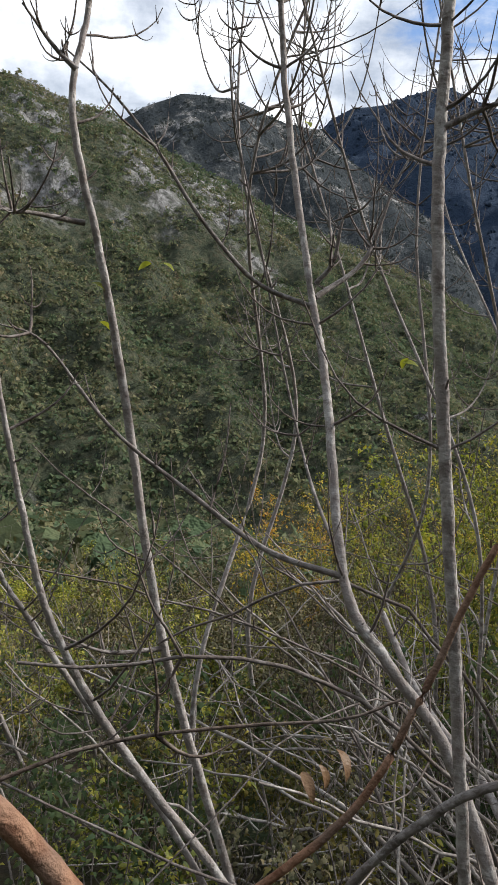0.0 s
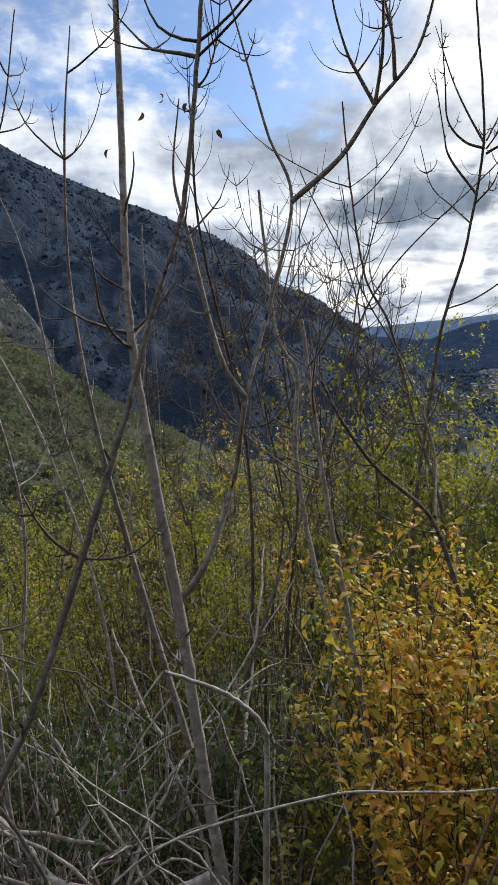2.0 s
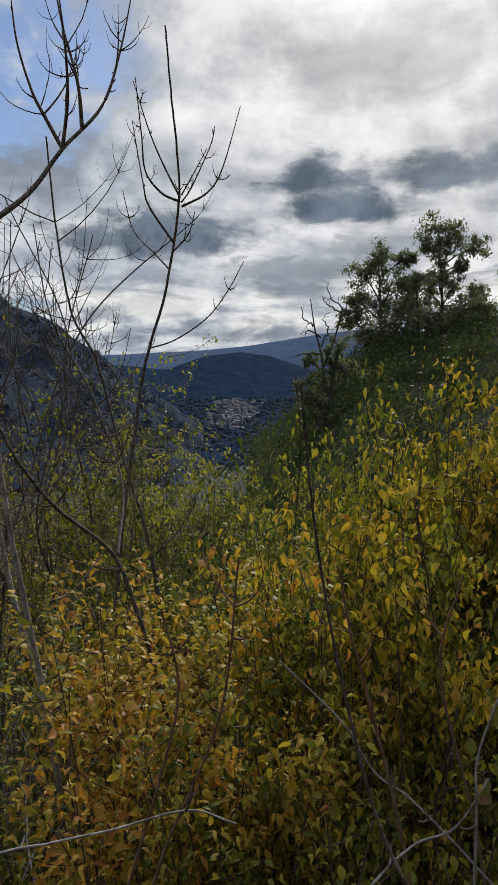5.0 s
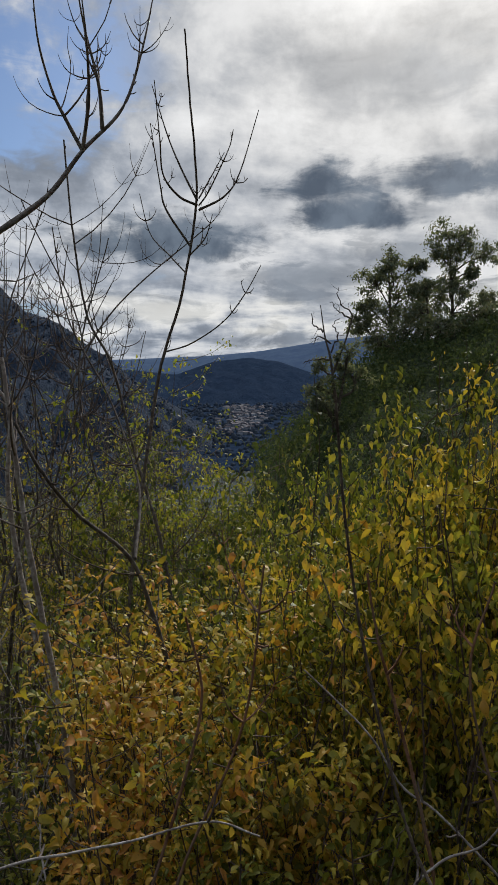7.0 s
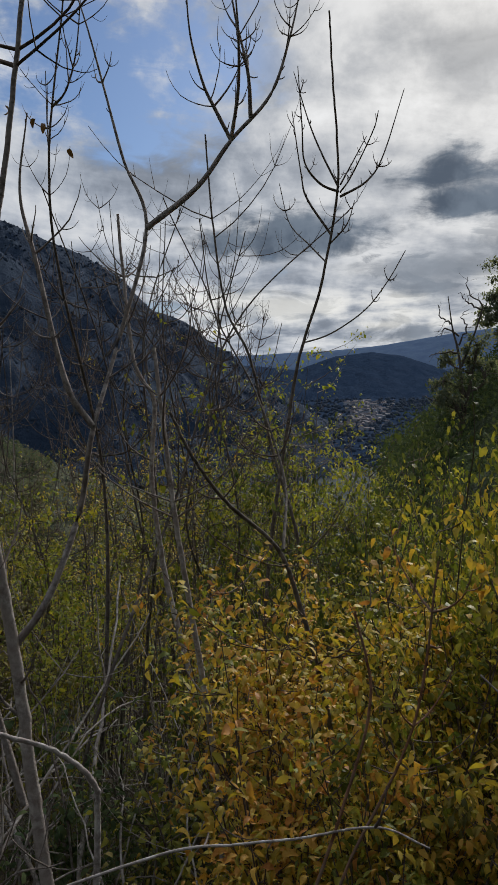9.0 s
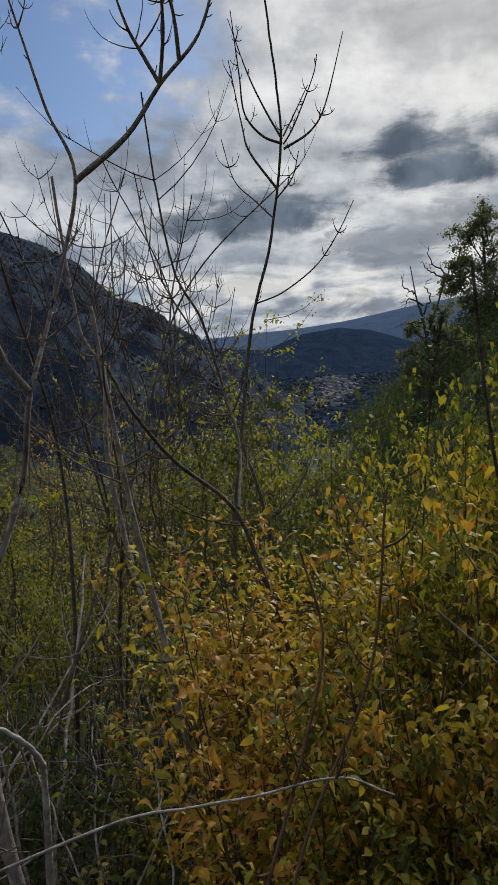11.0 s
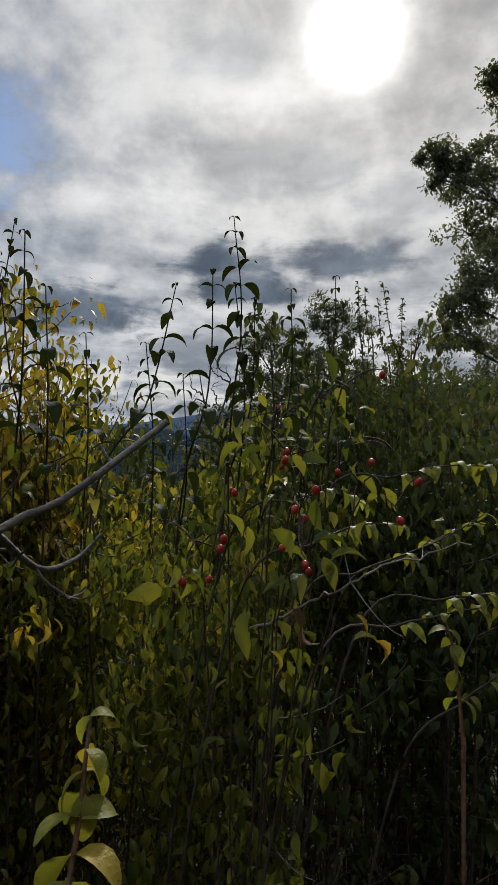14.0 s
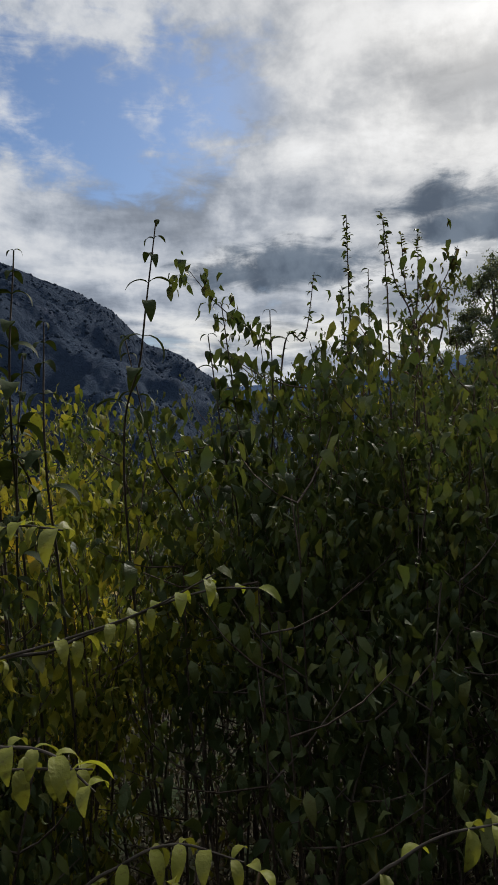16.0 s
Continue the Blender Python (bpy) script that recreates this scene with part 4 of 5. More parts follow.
# ---- leafy shrubs ----
def shrub(x, y, top, radius, leaf_count, leaf, material, label, group, stems=7, fine=True, droop=0.5, bark=TWIG_BARK, spread=0.35, name="shrub", low=0.12):
    g = float(ground_z(x, y))
    h = top - g
    root = thing(name, label, "shrub", group, "", (x, y, g))
    fo = Buf()
    nodes = []
    for k in range(stems):
        a = rng.uniform(0, 6.28)
        out = np.array([math.cos(a), math.sin(a), 0]) * radius * math.sqrt(rng.uniform(0.02, 1))
        tip = np.array([x, y, g + h * (rng.uniform(0.72, 1.0) if k else 1.0)]) + out
        mid = np.array([x, y, g + h * 0.5]) + out * 0.55 + rng.normal(0, 0.04, 3) * h
        line = curve_through([(x + out[0] * 0.2, y + out[1] * 0.2, g - 0.05), mid, tip], 16)
        r = 0.003 + 0.0016 * h
        st = Buf()
        tube(st, line[::2], r, 0.0015, 4)
        nodes.append(line[3:])
        for _ in range(5 if leaf_count >= 1900 else 8):
            i = int(rng.integers(3, 15))
            d = unit(rng.normal(0, 1, 3) * [1, 1, 0.4] + [0, 0, 0.5])
            reach = min(0.2 * h, 0.2 if fine else 9) * (1 - 0.5 * i / 15)
            side_l = curve_through([line[i], line[i] + d * reach * 0.55, line[i] + d * reach + [0, 0, reach * 0.2]], 7)
            tube(st, side_l[::2], r * 0.4, 0.001, 3)
            nodes.append(side_l[1:])
        part("stem", st, bark, root, "", "stuff" if name == "bramble" else "")
    nodes = np.concatenate(nodes)
    nodes = nodes[nodes[:, 2] > g + low * h]
    # leaves sit in sprigs, with gaps between them
    pick = np.repeat(nodes[rng.integers(0, len(nodes), leaf_count // 5)], 5, axis=0)
    leaf_count = len(pick)
    pick = pick + rng.normal(0, 0.75 * leaf, pick.shape)
    way = rng.normal(0, 1, pick.shape) * [1, 1, 0.45] + [0, 0, -droop]
    leaves(fo, pick, way, leaf * rng.uniform(0.4, 1.3, leaf_count), fine)
    part("foliage", fo, material, root, "", "stuff")
    return root


def polar(a, d, x0=0.42, y0=-0.28):
    return x0 + d * math.sin(radians(a)), y0 + d * math.cos(radians(a))


def line_z(a, d, crest, eye=1.73):
    return eye + d * math.tan(radians(float(np.interp(a, *np.array(crest, float).T))))


# the skyline of the thicket as it stands from four places along the path: eye, bearing, then bearings and heights
SKYLINES = [((0.545, -0.355, 1.448), 51, [(31, -9.7), (37, -7.7), (44, -6.5), (50.5, -4), (57, -0.5), (61, 2.9), (66, 7.3), (71.5, 9.1), (80, 10.5)]),
            ((0.829, -0.597, 1.418), 60, [(40, 0), (50.5, 0.4), (54, 5.0), (58.5, 9.0), (62, 8.5), (67, 5.6), (75, 4.8), (80, 6.2)]),
            ((1.542, -0.97, 1.242), 60.6, [(41, 14), (43.5, 6.5), (52, 4.7), (61, 6.2), (72, 8), (80, 8.6)]),
            ((1.875, -1.076, 1.278), 58.7, [(38, 3.5), (50, 3), (60, 4.5), (78, 4.5)]),
            ((2.445, -1.398, 1.339), 42, [(22, 3.2), (32, 1.5), (42, 1.5), (62, 4)])]


def under_skyline(x, y, top, slack=0.03):
    for (ex, ey, ez), bear, rim in SKYLINES:
        b = math.degrees(math.atan2(x - ex, y - ey))
        if abs(b - bear) < 21:
            top = min(top, ez + slack + math.hypot(x - ex, y - ey) * math.tan(radians(float(np.interp(b, *np.array(rim, float).T)))))
    return top


# yellow shrubs in the foreground
FRONT = [(30, -20), (36, -16), (41, -15), (47, -14.5), (52, -15), (56, -13.5), (60, -8.5), (62, -4), (64.5, -2.5), (68, 2.8), (72.4, 5), (80, 7)]
for a in np.arange(33, 77, 3.0):
    for d in (1.5, 1.8, 2.35, 2.8):
        aa, dd = a + rng.uniform(-1.5, 1.5), d + rng.uniform(-0.15, 0.2)
        if (aa < 43 and d < 2) or (aa < 37 and rng.random() < 0.5) or (d < 1.6 and aa > 66):
            continue
        x, y = polar(aa, dd)
        crest = line_z(aa, dd, FRONT)
        if d < 1.6:
            crest = min(crest, 1.73 - dd * math.tan(radians(rng.uniform(20, 25))))
        crest = under_skyline(x, y, crest)
        top = crest - rng.uniform(0, 0.10) - (0.05 if d == 2.35 else 0)
        pickn = rng.random()
        if aa > 57 and d < 1.6:
            kind_of = GREEN if pickn < 0.2 else (UNDER if pickn < 0.6 else OLIVE)
        elif aa > 59:
            kind_of = OLIVE if pickn < (0.6 if d < 2 else 0.35) else YELLOW
        else:
            kind_of = YELLOW if pickn < 0.33 else (ORANGE if pickn < (0.8 if aa < 50 else 0.6) else OLIVE)
        shrub(x, y, top, 0.30 if d > 2.5 else 0.36, (1500 if aa > 50 else 1150) if d < 2 else 1250, (0.028 if d < 1.6 else 0.031) if d < 2 and aa > 50 else (0.034 if d < 2 else 0.038), kind_of, "leafy shrub turning yellow and orange in autumn", "autumn shrubs", 6, d < 1.6 or (aa > 58 and d < 2), 1.6 if aa > 56 else 0.5)
# tall upright yellow-green stems at the edge of the thicket
for x, y, top, rad in ((2.74, 0.44, 1.90, 0.16), (2.80, 0.66, 1.84, 0.2), (2.70, 0.62, 1.78, 0.2), (2.66, 0.80, 1.60, 0.2), (3.0, 0.62, 1.92, 0.18), (2.9, 0.82, 1.80, 0.22)):
    shrub(x, y, under_skyline(x, y, top, 0.08), rad, 1000, 0.04, OLIVE if y > 0.7 else YELLOW, "tall upright shrub with drooping yellow-green leaves", "autumn shrubs", 7, True, 2.0, low=0.3)

# low brambles between the saplings
for a in np.arange(-30, 38, 4.0):
    for d in (2.0, 2.8, 3.6, 4.4):
        aa, dd = a + rng.uniform(-2.4, 2.4), d + rng.uniform(-0.3, 0.3)
        x, y = polar(aa, dd, 0.3, -0.15)
        kind_of = rng.choice(4, p=[0.4, 0.25, 0.2, 0.15])
        shrub(x, y, float(ground_z(x, y)) + rng.uniform(0.5, 0.95), 0.42, 620, 0.030, (UNDER, MUTED, OLIVE, SCRUB)[kind_of], "low olive-brown bramble among bare stems", "brambles", 5, False, 0.4, MID_TWIG, name="bramble")

# dark green bushes under the tangle
for a, d in ((13, 2.7), (18, 2.4), (25, 2.6), (31, 2.6), (-4, 3.0), (-20, 2.8)):
    x, y = polar(a, d, 0.3, -0.15)
    shrub(x, y, 1.7 - d * math.tan(radians(rng.uniform(23, 29))), 0.4, 800, 0.042, SCRUB, "dark green bush under pale bare branches", "brambles", 6, False, 0.6, TWIG_BARK)

# yellow-green shrubs and young trees further down the slope
BACK = [(-30, -19), (-20, -18.5), (-5, -17), (4, -13.5), (8, -9.5), (13, -7.2), (18, -5.0), (23, -4.2), (28, -3.3), (34, -2.5), (38, -0.8), (41, 0), (44, 1.3), (46, -2), (48, -4.2), (53, -4.6), (56, -6), (60, -5)]
for a in np.arange(-28, 58, 4.2):
    for d in (5.0, 7.5, 10.5):
        aa, dd = a + rng.uniform(-2, 2), d + rng.uniform(-0.9, 0.9)
        x, y = polar(aa, dd)
        top = line_z(aa, dd, BACK) - rng.uniform(0, 0.08) * dd + (0.0 if d > 9 else -0.06 * dd)
        if top - float(ground_z(x, y)) < 0.5:
            top = float(ground_z(x, y)) + 0.6
        if d < 6 and 4 < aa < 36 and rng.random() < 0.6:
            continue
        warm = 0.12 < (aa - 2) / 60 < 0.95
        shrub(x, y, top, 0.12 * dd, 2500 if d < 6 else 2000, 0.030 + 0.0012 * dd, (OLIVE if rng.random() < 0.5 else ((LIME if aa > 38 else MUTED) if rng.random() < 0.6 else YELLOW)) if warm else (MUTED if rng.random() < 0.7 else OLIVE), "yellow-green shrub on the slope below the path", "slope shrubs", 9, False, low=0.22)

# slender young growth with a few small yellow leaves
for a, d, el in ((38, 4.6, 2.0), (41, 4.2, 3.6), (43.5, 4.8, 4.2), (45.5, 4.4, 1.6), (34, 5.0, 0.5), (30, 5.2, -0.5)):
    x, y = polar(a, d)
    shrub(x, y, 1.73 + d * math.tan(radians(el)), 0.5, 1000, 0.030, LIME if a > 36 else YELLOW, "slender young growth with few small yellow leaves", "slope shrubs", 9, False, 0.6, MID_TWIG, low=0.4)

# fuller growth on the slope in front of the valley
for a, d, el in ((45, 4.6, -5), (48, 5.2, -4.8), (50.5, 4.4, -6), (53, 5.0, -5.6), (55.5, 4.6, -7), (49.5, 3.8, -8.5), (52, 3.6, -9.5), (46.5, 3.7, -8), (43, 4.0, -7), (55, 3.6, -10)):
    x, y = polar(a + rng.uniform(-0.6, 0.6), d)
    shrub(x, y, 1.73 + d * math.tan(radians(el)), 0.45, 1900, 0.033, OLIVE if rng.random() < 0.55 else LIME, "yellow-green shrub in front of the valley", "slope shrubs", 9, False, 0.9, MID_TWIG, low=0.3)

# bright yellow bushes lower down between the saplings
for a, el, d, mat in ((1, -14.5, 8, ORANGE), (-1.5, -17, 7.5, YELLOW), (5, -13.6, 8.5, YELLOW), (7, -12.3, 8.2, LIME), (10, -11.2, 8.6, UNDER), (12.5, -10, 8.4, YELLOW), (16, -9.2, 8, LIME), (7, -17, 7, OLIVE), (13, -15, 6.8, LIME), (17, -13, 6.5, YELLOW),
                      (20, -10, 7.5, UNDER), (-21, -19.8, 8, LIME), (-17, -20.2, 8.2, OLIVE), (-14, -22.5, 7.6, OLIVE), (15, -23, 5.2, LIME), (10, -21, 5.6, OLIVE), (24, -8, 7.8, YELLOW), (29, -7, 7, UNDER), (34, -6, 7.4, YELLOW),
                      (13, -9.5, 5, LIME), (17, -7.5, 5.4, OLIVE), (21, -8, 4.8, OLIVE), (25, -6.5, 5.2, OLIVE), (29, -8, 4.6, LIME), (32, -6.5, 5.3, OLIVE), (20, -13, 4.0, OLIVE), (27, -13, 3.8, UNDER), (14, -15, 4.1, OLIVE), (33, -12, 4.0, LIME)):
    x, y = polar(a, d, 0.05, -0.06)
    top = max(1.65 + d * math.tan(radians(el)), float(ground_z(x, y)) + 0.5)
    shrub(x, y, top, 0.55, 2000, 0.037, mat, "yellow-green bush glowing between the bare saplings", "slope shrubs", 8, False, low=0.3)

# dogwoods round the end of the path
for a in np.arange(6, 112, 5.5):
    for d in (1.3, 1.8, 2.5, 3.4, 4.6):
        aa, dd = a + rng.uniform(-2.5, 2.5), d + rng.uniform(-0.2, 0.2)
        x, y = polar(aa, dd, 2.45, -1.4)
        if math.hypot(x - 1.3, y + 0.86) < 0.9 or math.hypot(x - 2.1, y + 1.1) < 0.9 or (x > 4.1 and y < -0.4) or (x < 2.3 and y > -0.2 and math.degrees(math.atan2(x - 0.42, y + 0.28)) < 75):
            continue
        el = float(np.interp(aa, [0, 20, 32, 40, 47, 52, 62, 75, 110], [2, 2.2, 0.6, 0.4, 1.0, 4.6, 4.0, 3, 2]))
        if d < 1.5:
            if aa > 24:
                continue
            el -= 9
        top = 1.36 + dd * math.tan(radians(el)) - rng.uniform(0, 0.08)
        shrub(x, y, top, 0.13 + 0.08 * dd, 1250 if d < 3 else 1000, 0.036 if d < 1.6 else 0.040, OLIVE if rng.random() < float(np.interp(aa, [20, 34, 46, 100], [0.7, 0.35, 0.06, 0.12])) else GREEN, "dense green dogwood shrub with drooping leaves", "dogwoods by the path", 5, d < 1.6, 2.4, low=(0.6 if d < 3 else 0.42) if aa > 34 else 0.3)

# dry brambles added low, their dark leaves standing for the dogwoods' shade
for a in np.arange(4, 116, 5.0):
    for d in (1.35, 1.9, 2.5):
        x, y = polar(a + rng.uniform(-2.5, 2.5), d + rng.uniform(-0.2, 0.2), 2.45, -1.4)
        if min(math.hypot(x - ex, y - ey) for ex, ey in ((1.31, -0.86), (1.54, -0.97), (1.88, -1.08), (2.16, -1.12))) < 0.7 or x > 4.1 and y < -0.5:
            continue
        shrub(x, y, float(ground_z(x, y)) + rng.uniform(0.55, 0.95) - (0.15 if d < 1.5 else 0), 0.36, 520, 0.030, MUTED if rng.random() < 0.6 else BROWN, "low dry bramble, its dark tone standing for shade under the dogwoods", "brambles", 5, False, 0.5, TWIG_BARK, name="bramble")
for x, y, top, rad, n in ((4.05, -0.12, 1.72, 0.34, 2200), (3.75, -0.36, 1.50, 0.3, 1800), (4.5, 0.12, 1.80, 0.36, 2000), (4.45, -0.25, 1.66, 0.32, 1800), (3.7, -0.82, 1.22, 0.24, 800), (3.62, -1.1, 1.1, 0.22, 600), (3.95, -0.58, 1.36, 0.26, 1300),
                          (3.35, -0.55, 1.28, 0.26, 1200), (3.95, 0.25, 1.62, 0.34, 1600)):
    shrub(x, y, top, rad, int(n * 1.1), 0.042, OLIVE if y < -0.9 else GREEN, "tall dense green dogwood with a dark shaded inside", "dogwoods by the path", 7, False, 2.2)


# thin shoots with small leaves above the tall dogwood
def thin_shoot(x, y, top, length):
    g = float(ground_z(x, y))
    root = thing("thin_shoot", "thin upright shoot with many small leaves", "shrub shoot", "thin shoots", "", (x, y, g))
    lean = rng.normal(0, 0.05, 2)
    line = curve_through([(x - lean[0] * 3, y - lean[1] * 3, g - 0.05), (x - lean[0] * 2, y - lean[1] * 2, top - length), (x - lean[0] * 0.6, y - lean[1] * 0.6, top - 0.2), (x, y, top)], 60)
    b = Buf()
    tube(b, line, 0.004, 0.0012, 5)
    part("stem", b, DARK_BARK, root)
    up = line[line[:, 2] > top - length]
    n = int(46 * length / 0.4)
    pk = up[rng.integers(0, len(up), n)]
    fo = Buf()
    leaves(fo, pk, rng.normal(0, 1, (n, 3)) * [1, 1, 0.5] + [0, 0, 0.1], 0.021 * rng.uniform(0.6, 1.3, n))
    part("foliage", fo, GREEN, root, "", "stuff")


for q in ((4.15, 0.0, 1.93, 0.6), (4.22, -0.08, 1.93, 0.6), (4.36, -0.12, 1.89, 0.5), (4.55, -0.1, 1.74, 0.4), (4.28, 0.02, 1.78, 0.4), (4.05, 0.05, 1.75, 0.4), (4.45, 0.08, 1.98, 0.5), (4.48, 0.03, 1.92, 0.5), (4.0, -0.1, 1.68, 0.3)):
    thin_shoot(*q)

# upright dogwood shoots with pairs of hanging leaves
def hanging_leaf(curl, wide, material=SILHOUETTE_LEAF):
    n = 7
    u = np.linspace(0, 1, n)
    ang = np.radians(25 - curl * u ** 0.8)
    step = 1 / (n - 1)
    x = np.concatenate([[0], np.cumsum(np.cos(ang[:-1]) * step)])
    z = np.concatenate([[0], np.cumsum(np.sin(ang[:-1]) * step)])
    w = wide * np.sin(np.pi * np.clip(u * 0.94 + 0.03, 0, 1)) ** 0.8 * (1 - 0.35 * u)
    v, f = [], []
    for i in range(n):
        for sgn in (-1, 0, 1):
            v.append((x[i] - 0.12 * abs(sgn) * w[i] * math.sin(ang[i]), sgn * w[i], z[i] + 0.22 * abs(sgn) * w[i]))
    for i in range(n - 1):
        for j in (0, 1):
            a = i * 3 + j
            f += [(a, a + 3, a + 4), (a, a + 4, a + 1)]
    b = Buf()
    b.put(v, f)
    return b.mesh("leaf", material)


HANGING = [hanging_leaf(c, w) for c, w in ((100, 0.21), (112, 0.24), (122, 0.20), (130, 0.23), (118, 0.22))]

SPRAY = [hanging_leaf(c, w, m) for c, w, m in ((95, 0.20, LIME), (108, 0.23, OLIVE), (120, 0.20, OLIVE))]


def shoot(x, y, top, length=0.42, size=0.074):
    tip = np.array([x, y, top])
    g = float(ground_z(x, y))
    root = thing("dogwood_shoot", "upright dark shoot with pairs of hanging green leaves", "shrub shoot", "dogwood shoots", "", (x, y, g))
    lean = rng.normal(0, 0.08, 2)
    line = curve_through([(x + 0.2, y + 0.26, g - 0.05), (x - lean[0] + 0.10, y - lean[1] + 0.13, top - 0.62), tip - [lean[0] * 0.4, lean[1] * 0.4, 0.25], tip], 40)
    b = Buf()
    tube(b, line, 0.0034, 0.0012, 6)
    part("stem", b, DARK_BARK, root)
    turn, d, k = rng.uniform(0, 3), 0.004, 0
    while d < length:
        i = int(np.argmin(np.abs(line[:, 2] - (top - d))))
        at = Vector(line[i] - np.array(root.location))
        sz = min(size, 0.024 + 0.011 * k) * rng.uniform(0.85, 1.15)
        for side_turn in (0, math.pi):
            if k > 3 and rng.random() < 0.12:
                continue
            o = new("leaf", HANGING[int(rng.integers(0, 5))])
            o.parent = root
            o.matrix_local = Matrix.LocRotScale(at, Euler((rng.normal(0, 0.2), rng.normal(0, 0.22), turn + side_turn + rng.normal(0, 0.2))), (sz, sz, sz))
        turn += math.pi / 2 + rng.normal(0, 0.15)
        d += 0.030 + 0.008 * min(k, 4)
        k += 1


for q in ((2.884, -0.173, 1.778), (2.936, -0.293, 1.611), (2.891, -0.225, 1.585), (2.763, -0.10, 1.607), (2.721, -0.221, 1.615), (2.86, -0.19, 1.62), (2.995, -0.267, 1.50), (2.974, -0.225, 1.448), (2.766, -0.016, 1.484), (2.836, -0.068, 1.42),
          (3.232, -0.28, 1.709), (3.467, -0.19, 1.575), (3.619, -0.191, 1.573), (3.40, -0.22, 1.5), (3.25, -0.12, 1.50), (2.42, -0.01, 1.64), (2.50, 0.02, 1.56), (2.72, 0.12, 1.51)):
    shoot(*q)
for q in ((2.35, 0.99, 1.75), (2.57, 0.75, 1.70), (2.74, 0.49, 1.95), (2.78, 0.42, 1.84), (2.63, 0.67, 1.82), (2.68, 0.60, 1.87), (2.62, 0.3, 1.7)):
    shoot(*q, 0.3, 0.045)


def hanging_spray(points, size=0.046):
    """A leafy twig reaching towards the path, its leaves hanging in pairs."""
    line = curve_through(points, 30)
    root = thing("dogwood_branch", "dogwood twig with bright green hanging leaves", "branch", "dogwood twigs by the path", "", line[0])
    b = Buf()
    run = unit(line[6] - line[0])
    back = line[0] - run * [0.14, 0.14, 0.14] - [0, 0, 0.03]
    foot = line[0] - run * [0.3, 0.3, 0]
    foot[2] = float(ground_z(foot[0], foot[1])) - 0.05
    tube(b, curve_through([foot, foot * 0.4 + back * 0.6 - run * [0.05, 0.05, 0], back, *line[::6], line[-1]], 54), 0.003, 0.001, 6)
    part("stem", b, DARK_BARK, root)
    for i in range(2, 30, 5):
        t = unit(line[min(i + 1, 29)] - line[i - 1])
        turn = math.atan2(t[1], t[0])
        for sgn in (-1, 1):
            if rng.random() < 0.12:
                continue
            o = new("leaf", SPRAY[int(rng.integers(0, 3))])
            o.parent = root
            sz = size * rng.uniform(0.65, 1.1)
            o.matrix_local = Matrix.LocRotScale(Vector(line[i] - line[0]), Euler((rng.normal(0, 0.3), rng.normal(0.25, 0.2), turn + sgn * 1.2 + rng.normal(0, 0.25))), (sz, sz, sz))


for q in ([(2.76, -0.52, 1.02), (2.92, -0.635, 1.073), (3.0, -0.711, 1.126)], [(2.85, -0.56, 1.03), (3.0, -0.66, 1.09), (3.09, -0.713, 1.089)],
          [(2.60, -0.64, 0.97), (2.70, -0.73, 0.987), (2.77, -0.79, 0.984)], [(2.80, -0.70, 0.80), (2.86, -0.78, 0.86), (2.92, -0.84, 0.84)], [(3.02, -0.94, 0.82), (3.05, -1.0, 0.88), (3.08, -1.06, 0.91)]):
    hanging_spray(q)
# broader leaves lit through in front of the dark dogwoods
for q, size in (([(2.60, -0.50, 1.09), (2.65, -0.56, 1.12), (2.69, -0.63, 1.12)], 0.052), ([(2.69, -0.69, 1.0), (2.73, -0.77, 1.01), (2.75, -0.83, 0.985)], 0.048),
                ([(2.72, -0.60, 1.20), (2.75, -0.68, 1.22), (2.77, -0.75, 1.22)], 0.050), ([(2.63, -0.46, 1.16), (2.65, -0.52, 1.18), (2.67, -0.56, 1.155)], 0.050)):
    hanging_spray(q, size)


def leafy_whip(points, size, count):
    """A young upright stem with crossed pairs of broad yellow-green leaves."""
    line = curve_through(points, 30)
    g = float(ground_z(line[0][0], line[0][1]))
    root = thing("dogwood_whip", "young dogwood stem with broad yellow-green leaves", "shrub shoot", "dogwood twigs by the path", "", (line[0][0], line[0][1], g))
    b = Buf()
    tube(b, np.vstack([[(line[0][0], line[0][1], g - 0.05)], line]), 0.0035, 0.0014, 6)
    part("stem", b, RED_BARK, root)
    turn = rng.uniform(0, 3)
    for k in range(count):
        at = Vector(line[int(29 - 27 * k / count)]) - root.location
        sz = size * min(1.0, 0.6 + 0.15 * k) * rng.uniform(0.8, 1.15)
        for flip in (0, math.pi):
            o = new("leaf", BROAD[int(rng.integers(0, len(BROAD)))])
            o.parent = root
            o.matrix_local = Matrix.LocRotScale(at, Euler((rng.normal(0, 0.25), rng.normal(0.45, 0.3), turn + flip + rng.normal(0, 0.2))), (sz, sz, sz))
        turn += math.pi / 2 + rng.normal(0, 0.2)


BROAD = [hanging_leaf(c, w, m) for c, w, m in ((90, 0.30, LIME), (115, 0.28, YELLOW), (80, 0.33, OLIVE), (105, 0.30, OLIVE))]
